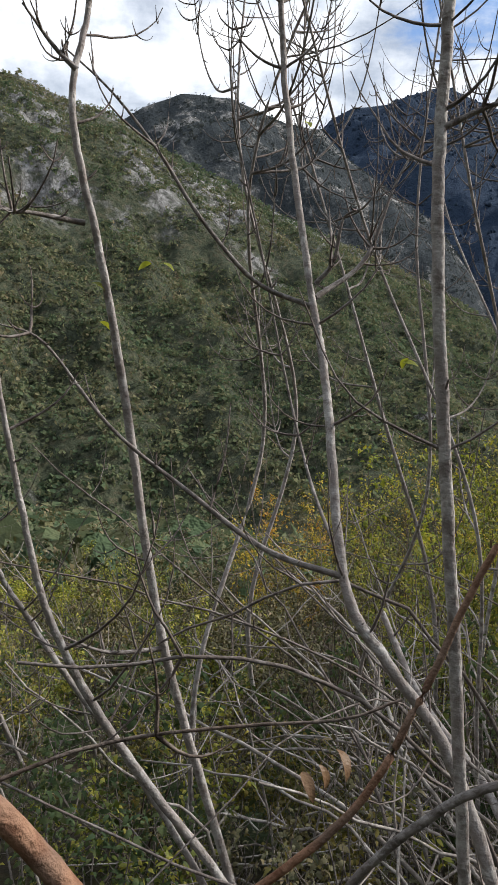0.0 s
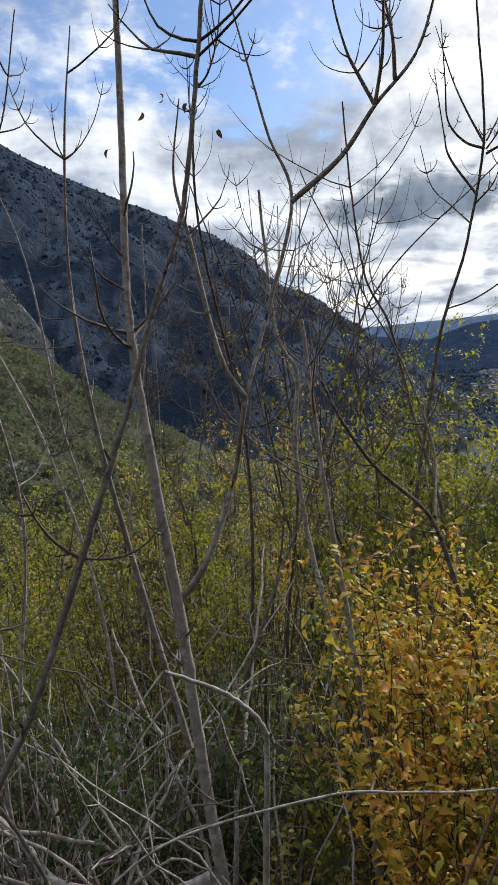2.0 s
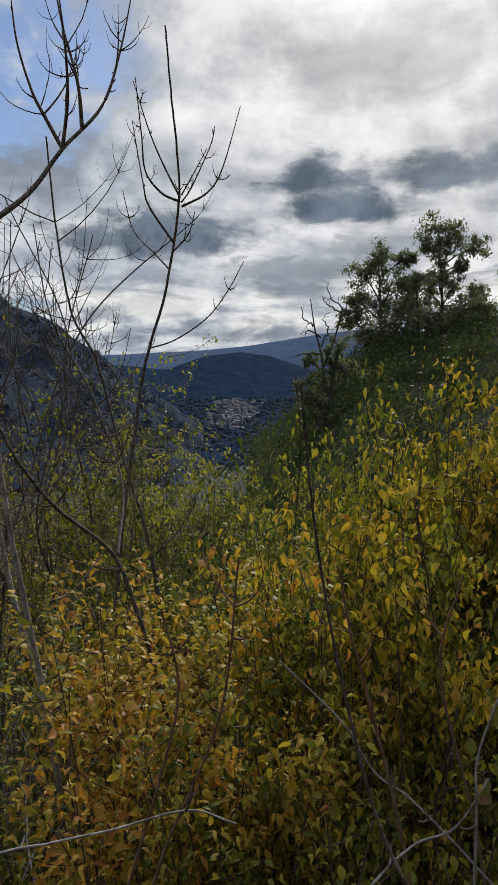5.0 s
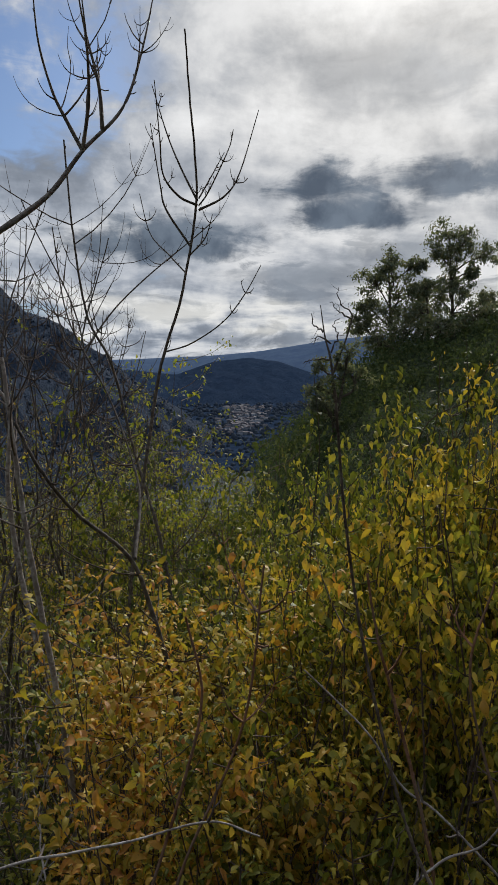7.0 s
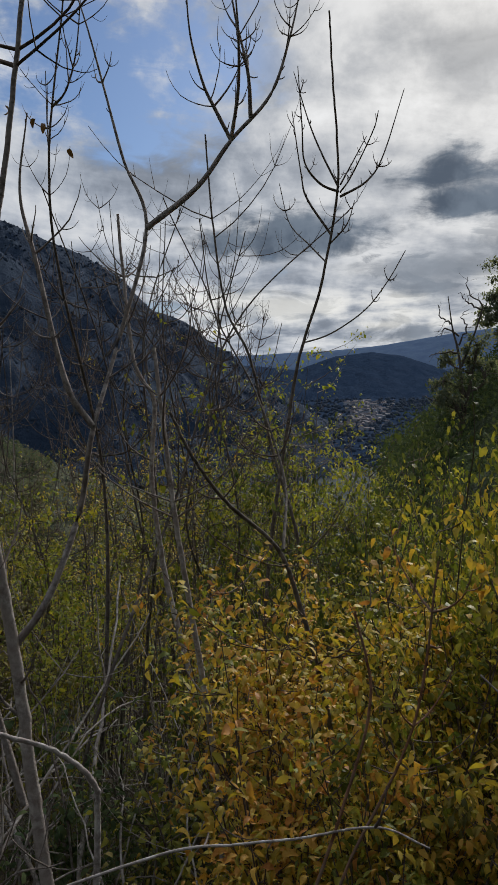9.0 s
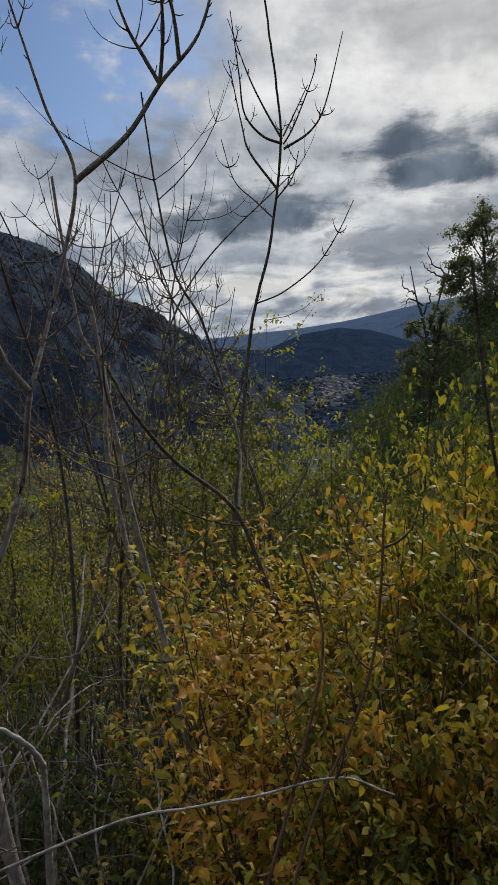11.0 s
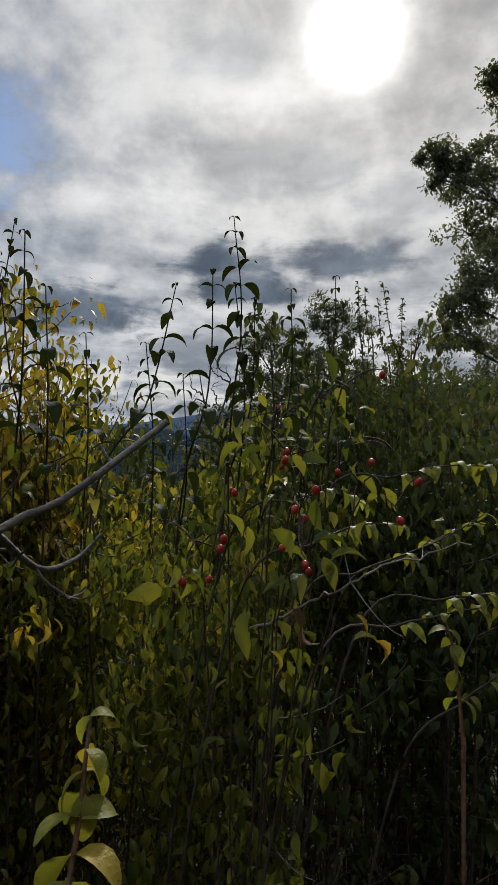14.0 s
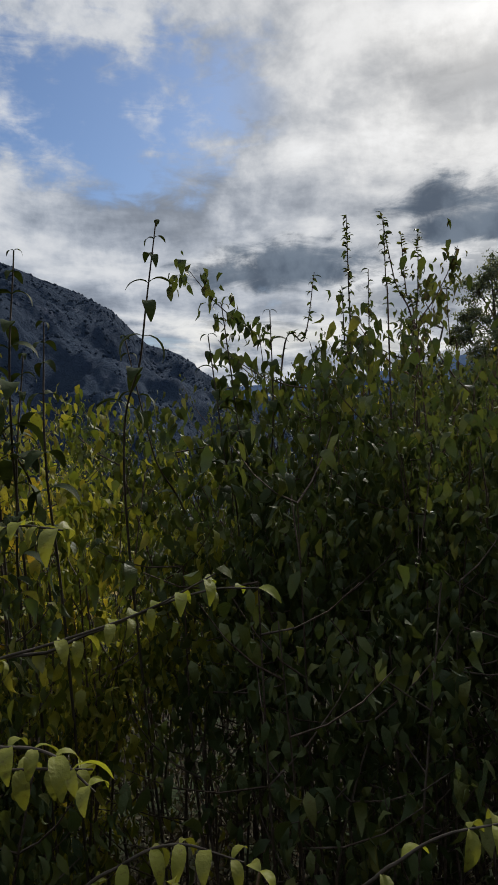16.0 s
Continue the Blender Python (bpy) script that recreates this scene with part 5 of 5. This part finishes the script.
for q, size, n in (([(1.83, -0.639, 0.829), (1.907, -0.619, 0.933), (1.956, -0.595, 1.034)], 0.046, 12), ([(1.734, -0.561, 0.869), (1.77, -0.555, 0.91), (1.806, -0.552, 0.945)], 0.045, 6), ([(1.80, -0.60, 0.86), (1.846, -0.588, 0.936)], 0.044, 5),
                   ([(1.915, -0.719, 0.77), (1.96, -0.71, 0.81), (1.997, -0.705, 0.84)], 0.042, 3), ([(1.95, -0.78, 0.74), (2.001, -0.787, 0.815)], 0.04, 3),
                   ([(2.62, -0.74, 0.80), (2.65, -0.72, 0.92), (2.66, -0.70, 0.985)], 0.042, 5), ([(2.76, -0.86, 0.78), (2.793, -0.889, 0.905)], 0.038, 4), ([(2.80, -0.95, 0.80), (2.837, -0.96, 0.93)], 0.036, 4)):
    leafy_whip(q, size, n)


def rose_bush():
    """A dog rose: thin arching stems hung with single red hips."""
    hip_red = surface("red_hip", lambda g, p: g.mix(g.noise(p, 90, 2), (0.42, 0.02, 0.02), (0.62, 0.05, 0.03)), 0.3, None, 0.5)
    foot = np.array([2.52, -0.42, float(ground_z(2.52, -0.42)) - 0.05])
    root = thing("rose_bush", "dog rose with thin arching stems and ripe red hips", "shrub", "", "", foot)
    v0, f0 = BALLS[2]
    b = Buf()
    b.put(v0 * [0.0066, 0.0066, 0.0085], f0)
    hip_mesh = b.mesh("hip", hip_red)

    def hang(at):
        o = new("hip", hip_mesh)
        o.parent = root
        o.matrix_local = Matrix.LocRotScale(Vector(at - foot), Euler(rng.uniform(-0.6, 0.6, 3)), Vector((1, 1, 1)) * rng.uniform(0.6, 0.85))

    for tip in ((2.22, -0.55, 1.14), (2.26, -0.64, 1.12), (2.27, -0.61, 1.24), (2.32, -0.70, 1.24), (2.43, -0.70, 1.16), (2.34, -0.61, 1.10), (2.20, -0.51, 1.10), (2.55, -0.46, 1.23), (2.52, -0.62, 1.20)):
        tip = np.array(tip)
        crown = foot * 0.25 + tip * 0.75
        crown[2] = tip[2] + rng.uniform(-0.02, 0.07)
        line = curve_through([foot + rng.normal(0, 0.02, 3) * [1, 1, 0], (foot + crown) / 2 + [0.03, 0.03, 0.18], crown, tip], 30) + rng.normal(0, 0.0022, (30, 3))
        b = Buf()
        tube(b, line, 0.0018, 0.0009, 6)
        hang(line[-1] - [0, 0, 0.008])
        for _ in range(3):
            i = int(rng.integers(19, 29))
            d = unit(rng.normal(0, 1, 3) + [0, 0, 0.2])
            sl = curve_through([line[i], line[i] + d * 0.035, line[i] + d * 0.06 + [0, 0, -0.012]], 6)
            tube(b, sl, 0.0013, 0.0007, 4)
            if rng.random() < 0.4:
                hang(sl[-1] - [0, 0, 0.007])
                if rng.random() < 0.3:
                    hang(sl[-1] + rng.normal(0, 0.01, 3))
        part("stem", b, TWIG_BARK, root)
        fo = Buf()
        pk = line[rng.integers(14, 30, 9)] + rng.normal(0, 0.02, (9, 3))
        leaves(fo, pk, rng.normal(0, 1, (9, 3)) + [0, 0, -1.2], 0.04 * rng.uniform(0.6, 1.2, 9))
        part("foliage", fo, OLIVE, root, "", "stuff")
    # crooked dead branch in front
    b = Buf()
    line = curve_through([(2.48, -0.44, 0.97), (2.42, -0.57, 1.03), (2.39, -0.64, 1.07), (2.40, -0.70, 1.10), (2.42, -0.79, 1.13)], 26) + rng.normal(0, 0.003, (26, 3))
    tube(b, line, 0.0022, 0.001, 6, 0.1)
    twigs(b, line, 0.002, 5, 0.09, 1.0, 0.35, 0.25, 4, 0)
    part("dead_branch", b, PALE_BARK, root, "pale crooked dead branch")
    for at, m in (((2.32, -0.68, 1.05), ORANGE), ((2.33, -0.70, 1.02), ORANGE), ((2.31, -0.60, 1.05), BROWN), ((2.34, -0.60, 1.02), BROWN), ((2.29, -0.58, 1.0), YELLOW)):
        fo = Buf()
        leaves(fo, np.array([at]), np.array([[0.2, -0.4, -0.8]]), 0.030)
        part("leaf", fo, m, root, "last coloured leaf")


rose_bush()

# last leaves left on the saplings and stems
def last_leaf(x, y, z, size, mesh, label):
    o = tagged(new("dry_leaf" if "dry" in label else "leaf", mesh), label, "leaf", "last leaves")
    o.matrix_world = Matrix.LocRotScale((x, y, z), Euler((rng.normal(0, 0.4), rng.normal(0.3, 0.3), rng.uniform(0, 6.28))), (size, size, size))


DRY = [hanging_leaf(130, 0.24, BROWN), hanging_leaf(100, 0.2, BROWN)]
FRESH = hanging_leaf(60, 0.3, LIME)
for q in ((1.14, 1.74, 2.39), (1.19, 1.72, 2.44), (1.28, 1.73, 2.43), (1.3, 1.72, 2.42), (1.38, 1.73, 2.37), (1.02, 1.69, 2.26)):
    last_leaf(*q, 0.036, DRY[0], "dry brown leaf hanging from a bare twig")
for q in ((0.1, 1.69, 2.1), (0.31, 1.42, 1.56), (-0.23, 1.42, 1.76), (-0.21, 1.42, 1.76), (-0.35, 1.39, 1.72), (-0.35, 1.44, 1.64), (0.3, 1.42, 1.55)):
    last_leaf(*q, 0.035, FRESH, "fresh green leaf at the tip of a bare twig")
for q in ((0.09, 0.66, 1.14), (0.11, 0.66, 1.16), (0.07, 0.66, 1.13)):
    last_leaf(*q, 0.04, DRY[1], "curled dry leaf caught on a stem")
for q in ((1.72, -0.27, 1.3), (1.72, -0.27, 1.27), (1.72, -0.27, 1.25), (1.72, -0.26, 1.23), (1.48, 0.03, 1.05), (1.46, -0.11, 0.94), (1.46, -0.1, 0.95)):
    last_leaf(*q, 0.035, DRY[0], "curled dry red-brown leaf on a stem")

# green scrub on the hillside
fo = Buf()
for _ in range(230):
    a, d = rng.uniform(-32, 26), rng.uniform(9, 42)
    x, y = polar(a, d)
    n = 130
    r = 0.5 + 0.045 * d
    c = unit(rng.normal(0, 1, (n, 3))) * rng.uniform(0.5, 1, (n, 1)) * [r, r, r * 0.8]
    leaves(fo, np.array([x, y, float(ground_z(x, y)) + r * 0.4]) + c, rng.normal(0, 1, (n, 3)) + [0, 0, -0.4], rng.uniform(0.05, 0.13, n) * (0.6 + d / 22), False)
tagged(new("slope_scrub", fo.mesh("slope_scrub", MUTED)), "olive and brown scrub falling away below the path", "scrub", "", "stuff")
az = np.concatenate([rng.uniform(54, 80, 520), rng.uniform(80, 106, 130)])
p = side.place(az, 1.02 * rng.uniform(0, 1, 650) ** 0.55)
fo = Buf()
for q in p:
    n = 88
    far = math.hypot(q[0], q[1]) / 40
    c = rng.normal(0, 1, (n, 3))
    c = unit(c) * rng.uniform(0.45, 1, (n, 1)) * [0.6 + 1.2 * far, 0.6 + 1.2 * far, 0.5 + 0.75 * far] * rng.uniform(0.6, 1.2)
    leaves(fo, q + [0, 0, 0.3] + c, rng.normal(0, 1, (n, 3)) + [0, 0, -0.4], rng.uniform(0.1, 0.28, n) * (0.45 + 0.8 * far), False)
tagged(new("hillside_scrub", fo.mesh("hillside_scrub", SCRUB)), "dense green scrub covering the near hillside", "scrub", "", "stuff")


# ---- tall trees ----
def lobed_tree(foot, d, lobes, leaf, label, clumps=7, per=34, fill=1.0, swell=1.1):
    """A tree of leafy lobes, each (bearing, elevation, radius in degrees) at distance d, on limbs from one trunk."""
    def spot(a, el, dd=d):
        x, y = polar(a, dd)
        return np.array([x, y, 1.73 + dd * math.tan(radians(el))])
    base = spot(*foot)
    root = thing("oak_tree", label, "tree", "tall trees on the hillside", "", base)
    tr, cr = Buf(), Buf()
    top = max(lobes, key=lambda q: q[1])
    head = spot(top[0], top[1])
    line = curve_through([base - [0, 0, 2], base * 0.6 + head * 0.4 + [0.3, 0, 0], head], 20)
    tube(tr, line, 0.012 * d * 0.35, 0.05, 8, 0.05)
    for a, el, r in lobes:
        rad = d * math.tan(radians(r)) * swell
        c = spot(a, el, d + rng.normal(0, 1.3))
        i = int(np.clip(np.argmin(np.abs(line[:, 2] - (c[2] - rad * 1.2))), 2, 18))
        limb = curve_through([line[i], (line[i] + c) / 2 + rng.normal(0, 0.25, 3) - [0, 0, 0.15], c], 10)
        tube(tr, limb, 0.11, 0.04, 6, 0.06)
        for _ in range(clumps):
            u = unit(rng.normal(0, 1, 3)) * rng.uniform(0.35, 1.0) * rad * [1, 1, 0.85]
            end = c + u
            tw = curve_through([limb[int(rng.integers(6, 10))], c + u * 0.5 + rng.normal(0, 0.1, 3), end], 6)
            tube(tr, tw, 0.035, 0.012, 3)
            n = max(int(per * fill * rng.uniform(0.4, 1.5)), 0)
            if n:
                k = unit(rng.normal(0, 1, (n, 3))) * rng.uniform(0.1, 1.0, (n, 1)) * rad * rng.uniform(0.3, 0.6) * [1, 1, 0.7]
                leaves(cr, end + k, rng.normal(0, 1, (n, 3)) + [0, 0, -0.2], leaf * rng.uniform(0.5, 1.3, n), False)
    part("trunk", tr, DARK_BARK, root)
    if cr.n:
        part("crown", cr, HAZE_OAKLEAF, root, "", "stuff")
    return root


lobed_tree((63.5, 1.5), 76, [(63.2, 9.4, 1.28), (65.2, 9.3, 0.96), (62.2, 8.0, 1.44), (64.0, 7.3, 1.6), (61.6, 6.2, 1.28), (61.0, 4.7, 1.12), (63.2, 5.3, 1.6), (65.0, 5.5, 1.44), (65.5, 7.3, 0.96), (63.5, 3.1, 1.28)], 0.36, "dark leafy oak on the hillside against the clouds", 20, 50)
lobed_tree((68.4, 2.0), 78, [(67.8, 11.5, 1.4), (66.9, 10.4, 1.1), (69.0, 10.9, 1.1), (70.7, 9.8, 1.2), (68.4, 9.5, 1.28), (67.9, 8.1, 1.28), (67.0, 6.9, 1.44), (69.1, 6.9, 1.12), (70.7, 6.5, 0.96), (66.2, 5.8, 1.44), (69.6, 8.6, 0.64), (68.5, 4.8, 1.28)], 0.36, "tall dark oak rising above the hillside scrub", 16, 50)
lobed_tree((58.6, -5.0), 50, [(57.9, 1.3, 0.96), (58.9, -0.3, 1.44), (57.6, -0.3, 1.12), (59.5, 1.6, 1.28), (57.3, -1.9, 0.96), (58.6, -2.2, 1.6), (60.2, 2.6, 1.2), (60.8, 0.6, 1.4)], 0.26, "dark bushy tree at the edge of the hillside", 10, 46)
lobed_tree((66.5, 1.5), 72, [(64.4, 4.2, 1.3), (66.0, 4.0, 1.4), (67.4, 4.6, 1.4), (69.8, 5.2, 1.3), (71.4, 5.4, 1.2), (62.2, 3.4, 1.3), (66.2, 7.6, 0.9), (65.9, 5.6, 1.2)], 0.34, "low spreading oak filling the gap between two taller ones", 18, 46)
lobed_tree((74.0, 2.0), 60, [(73.6, 8.0, 0.9), (74.6, 6.8, 1.2), (73.2, 6.0, 1.1), (75.4, 9.0, 1.1), (76.3, 7.0, 1.4), (74.5, 4.8, 1.4)], 0.3, "low dark oak beside the taller trees", 9, 40)


def dead_tree():
    """A leafless twisted snag with crooked limbs."""
    def spot(a, el):
        x, y = polar(a, 50)
        return np.array([x, y, 1.73 + 50 * math.tan(radians(el))])
    root = thing("dead_tree", "dead twisted bare tree leaning out of the scrub", "tree", "tall trees on the hillside", "", spot(59.2, -4))
    b = Buf()
    trunk = curve_through([spot(59.2, -4), spot(59.1, -1.2), spot(58.7, 1.9), spot(58.2, 3.8), spot(57.8, 6.3)], 24)
    tube(b, trunk, 0.16, 0.03, 6, 0.08)
    part("trunk", b, DARK_BARK, root)
    for q in ([(58.6, 2.5), (59.3, 3.8), (58.9, 4.7), (59.3, 5.3)], [(58.2, 4.1), (57.3, 4.7), (57.0, 5.6)], [(58.7, 3.2), (57.6, 3.8), (57.3, 3.2)], [(58.7, 1.9), (57.3, 1.9), (56.4, 1.6)], [(58.9, 0.8), (60.4, 5.2), (59.6, 6.2), (59.1, 7.1), (59.3, 7.6)],
              [(60.4, 5.2), (59.3, 5.8), (58.7, 6.5)], [(59.1, -1.9), (57.0, -1.9), (56.1, -1.5)]):
        line = curve_through([spot(*p) for p in q], 16) + rng.normal(0, 0.05, (16, 3))
        b = Buf()
        tube(b, line, 0.075, 0.02, 5, 0.08)
        twigs(b, line, 0.035, 6, 0.9, 0.95, 0.3, 0.15, 3, 1)
        part("branch", b, DARK_BARK, root)


dead_tree()
lobed_tree((84.0, 3.0), 48, [(83.4, 28.2, 1.3), (85.6, 27.4, 1.3), (87.4, 25.4, 1.2), (81.9, 26.2, 1.3), (85.1, 24.7, 1.8), (82.9, 24.4, 1.5), (76.9, 22.0, 1.2), (79.1, 21.5, 1.7), (77.9, 20.0, 1.4), (82.8, 22.0, 2.0), (86.1, 21.5, 1.8), (80.4, 19.1, 2.0), (83.6, 19.0, 2.2), (79.2, 16.3, 1.8),
                             (82.2, 16.0, 2.2), (85.4, 17.6, 2.2), (87.2, 19.0, 1.3)], 0.32, "tall dark oak with spreading tiers above the hut", 18, 66, 1.0, 1.4)
lobed_tree((92.0, 3.0), 46, [(92.1, 24.2, 1.3), (90.5, 22.6, 1.2), (92.8, 21.3, 1.4), (91.5, 19.4, 1.5), (89.8, 17.6, 1.4), (92.7, 16.8, 2.0), (94.5, 23.5, 1.6), (95.2, 18.5, 2.0), (97.5, 21, 2.0)], 0.28, "second tall dark oak beside the first", 15, 60, 1.0, 1.35)
lobed_tree((84.0, 2.0), 42, [(80.7, 13.4, 1.8), (84.4, 14.0, 2.2), (87.1, 14.6, 2.0), (79.4, 11.0, 1.7), (82.5, 10.8, 2.2), (86.2, 11.1, 2.4), (89.3, 14.0, 2.0), (91.8, 13.4, 2.2), (89.7, 10.4, 2.2), (93.0, 9.8, 2.2), (96.0, 12.6, 2.4), (78.8, 8.6, 1.6), (81.6, 7.6, 2.0), (85.0, 7.6, 2.2), (88.5, 7.4, 2.0), (83.5, 12.6, 2.4), (88.2, 12.4, 2.4), (91.5, 7.6, 2.2), (95.5, 8.4, 2.4)], 0.30, "broad dark undergrowth trees below the oaks", 18, 72, 1.0, 1.5)


# ---- hut with the red gable ----
def build_hut():
    red = surface("faded_red_paint", lambda g, p: g.mix(g.span(g.noise(p, 9, 5), 0.35, 0.7), (0.66, 0.17, 0.165), (0.56, 0.135, 0.135)), 0.55, lambda g, p: (g.noise(p, 60, 3), 0.002))
    wood = bark_material("weathered_post", (0.03, 0.025, 0.02), (0.07, 0.06, 0.05), (0.05, 0.04, 0.035), 10)
    X, Y0, W, ZE, ZL = 4.28, -0.66, 2.4, 1.265, 1.35
    hut = thing("hut", "small timber hut with a red boarded gable", "hut", "", "", (X, Y0 - W / 2, float(ground_z(X, Y0))))
    rise = 1.24

    def box(b, lo, hi):
        lo, hi = np.array(lo), np.array(hi)
        c = np.array([(i, j, k) for i in (0, 1) for j in (0, 1) for k in (0, 1)])
        q = np.array([(0, 1, 3, 2), (4, 6, 7, 5), (0, 4, 5, 1), (2, 3, 7, 6), (0, 2, 6, 4), (1, 5, 7, 3)])
        b.put(lo + c * (hi - lo), np.concatenate([q[:, [0, 1, 2]], q[:, [0, 2, 3]]]))

    n = 34
    for i in range(n):
        w = W / n
        y1 = Y0 - i * w
        m = (i + 0.5) * w
        t = ZL + rise * (1 - abs(m - W / 2) / (W / 2))
        b = Buf()
        off = 0.004 * (i % 2)
        box(b, (X - 0.012 - off, y1 - w + 0.004, ZE), (X + 0.012, y1, t))
        part("board", b, red, hut, "", "", False)
    for sgn in (0, 1):
        b = Buf()
        ya, yb = (Y0 + 0.05, Y0 - W / 2) if sgn == 0 else (Y0 - W - 0.05, Y0 - W / 2)
        for x0, x1, dz in ((X - 0.035, X - 0.018, 0.0),):
            v = np.array([(x, yy, zz + e) for x in (x0, x1) for yy, zz in ((ya, ZL - 0.04), (yb, ZL + rise)) for e in (-0.015, 0.05)])
            q = np.array([(0, 2, 3, 1), (4, 5, 7, 6), (0, 1, 5, 4), (2, 6, 7, 3), (1, 3, 7, 5), (0, 4, 6, 2)])
            b.put(v, np.concatenate([q[:, [0, 1, 2]], q[:, [0, 2, 3]]]))
        part("verge_board", b, red, hut, "", "", False)
        b = Buf()
        v = np.array([(x, yy, zz + e) for x in (X - 0.03, X + 2.2) for yy, zz in ((ya, ZL - 0.04), (yb, ZL + rise)) for e in (0.05, 0.08)])
        q = np.array([(0, 2, 3, 1), (4, 5, 7, 6), (0, 1, 5, 4), (2, 6, 7, 3), (1, 3, 7, 5), (0, 4, 6, 2)])
        b.put(v, np.concatenate([q[:, [0, 1, 2]], q[:, [0, 2, 3]]]))
        part("roof", b, red, hut, "", "", False)
    for yy in (Y0 - 0.12, Y0 - W + 0.04):
        for xx in (X + 0.02, X + 2.0):
            b = Buf()
            box(b, (xx, yy, float(ground_z(xx, yy)) - 0.1), (xx + 0.09, yy + 0.09, ZE + 0.02))
            part("post", b, wood, hut, "dark weathered post", "", False)
    b = Buf()
    box(b, (X + 1.95, Y0 - W, -1.2), (X + 2.0, Y0, ZE))
    part("back_wall", b, wood, hut, "dark boarded back wall", "", False)
    b = Buf()
    box(b, (X + 0.02, Y0 - 0.04, -1.2), (X + 1.95, Y0, ZE))
    part("side_wall", b, wood, hut, "dark boarded side wall", "", False)


build_hut()
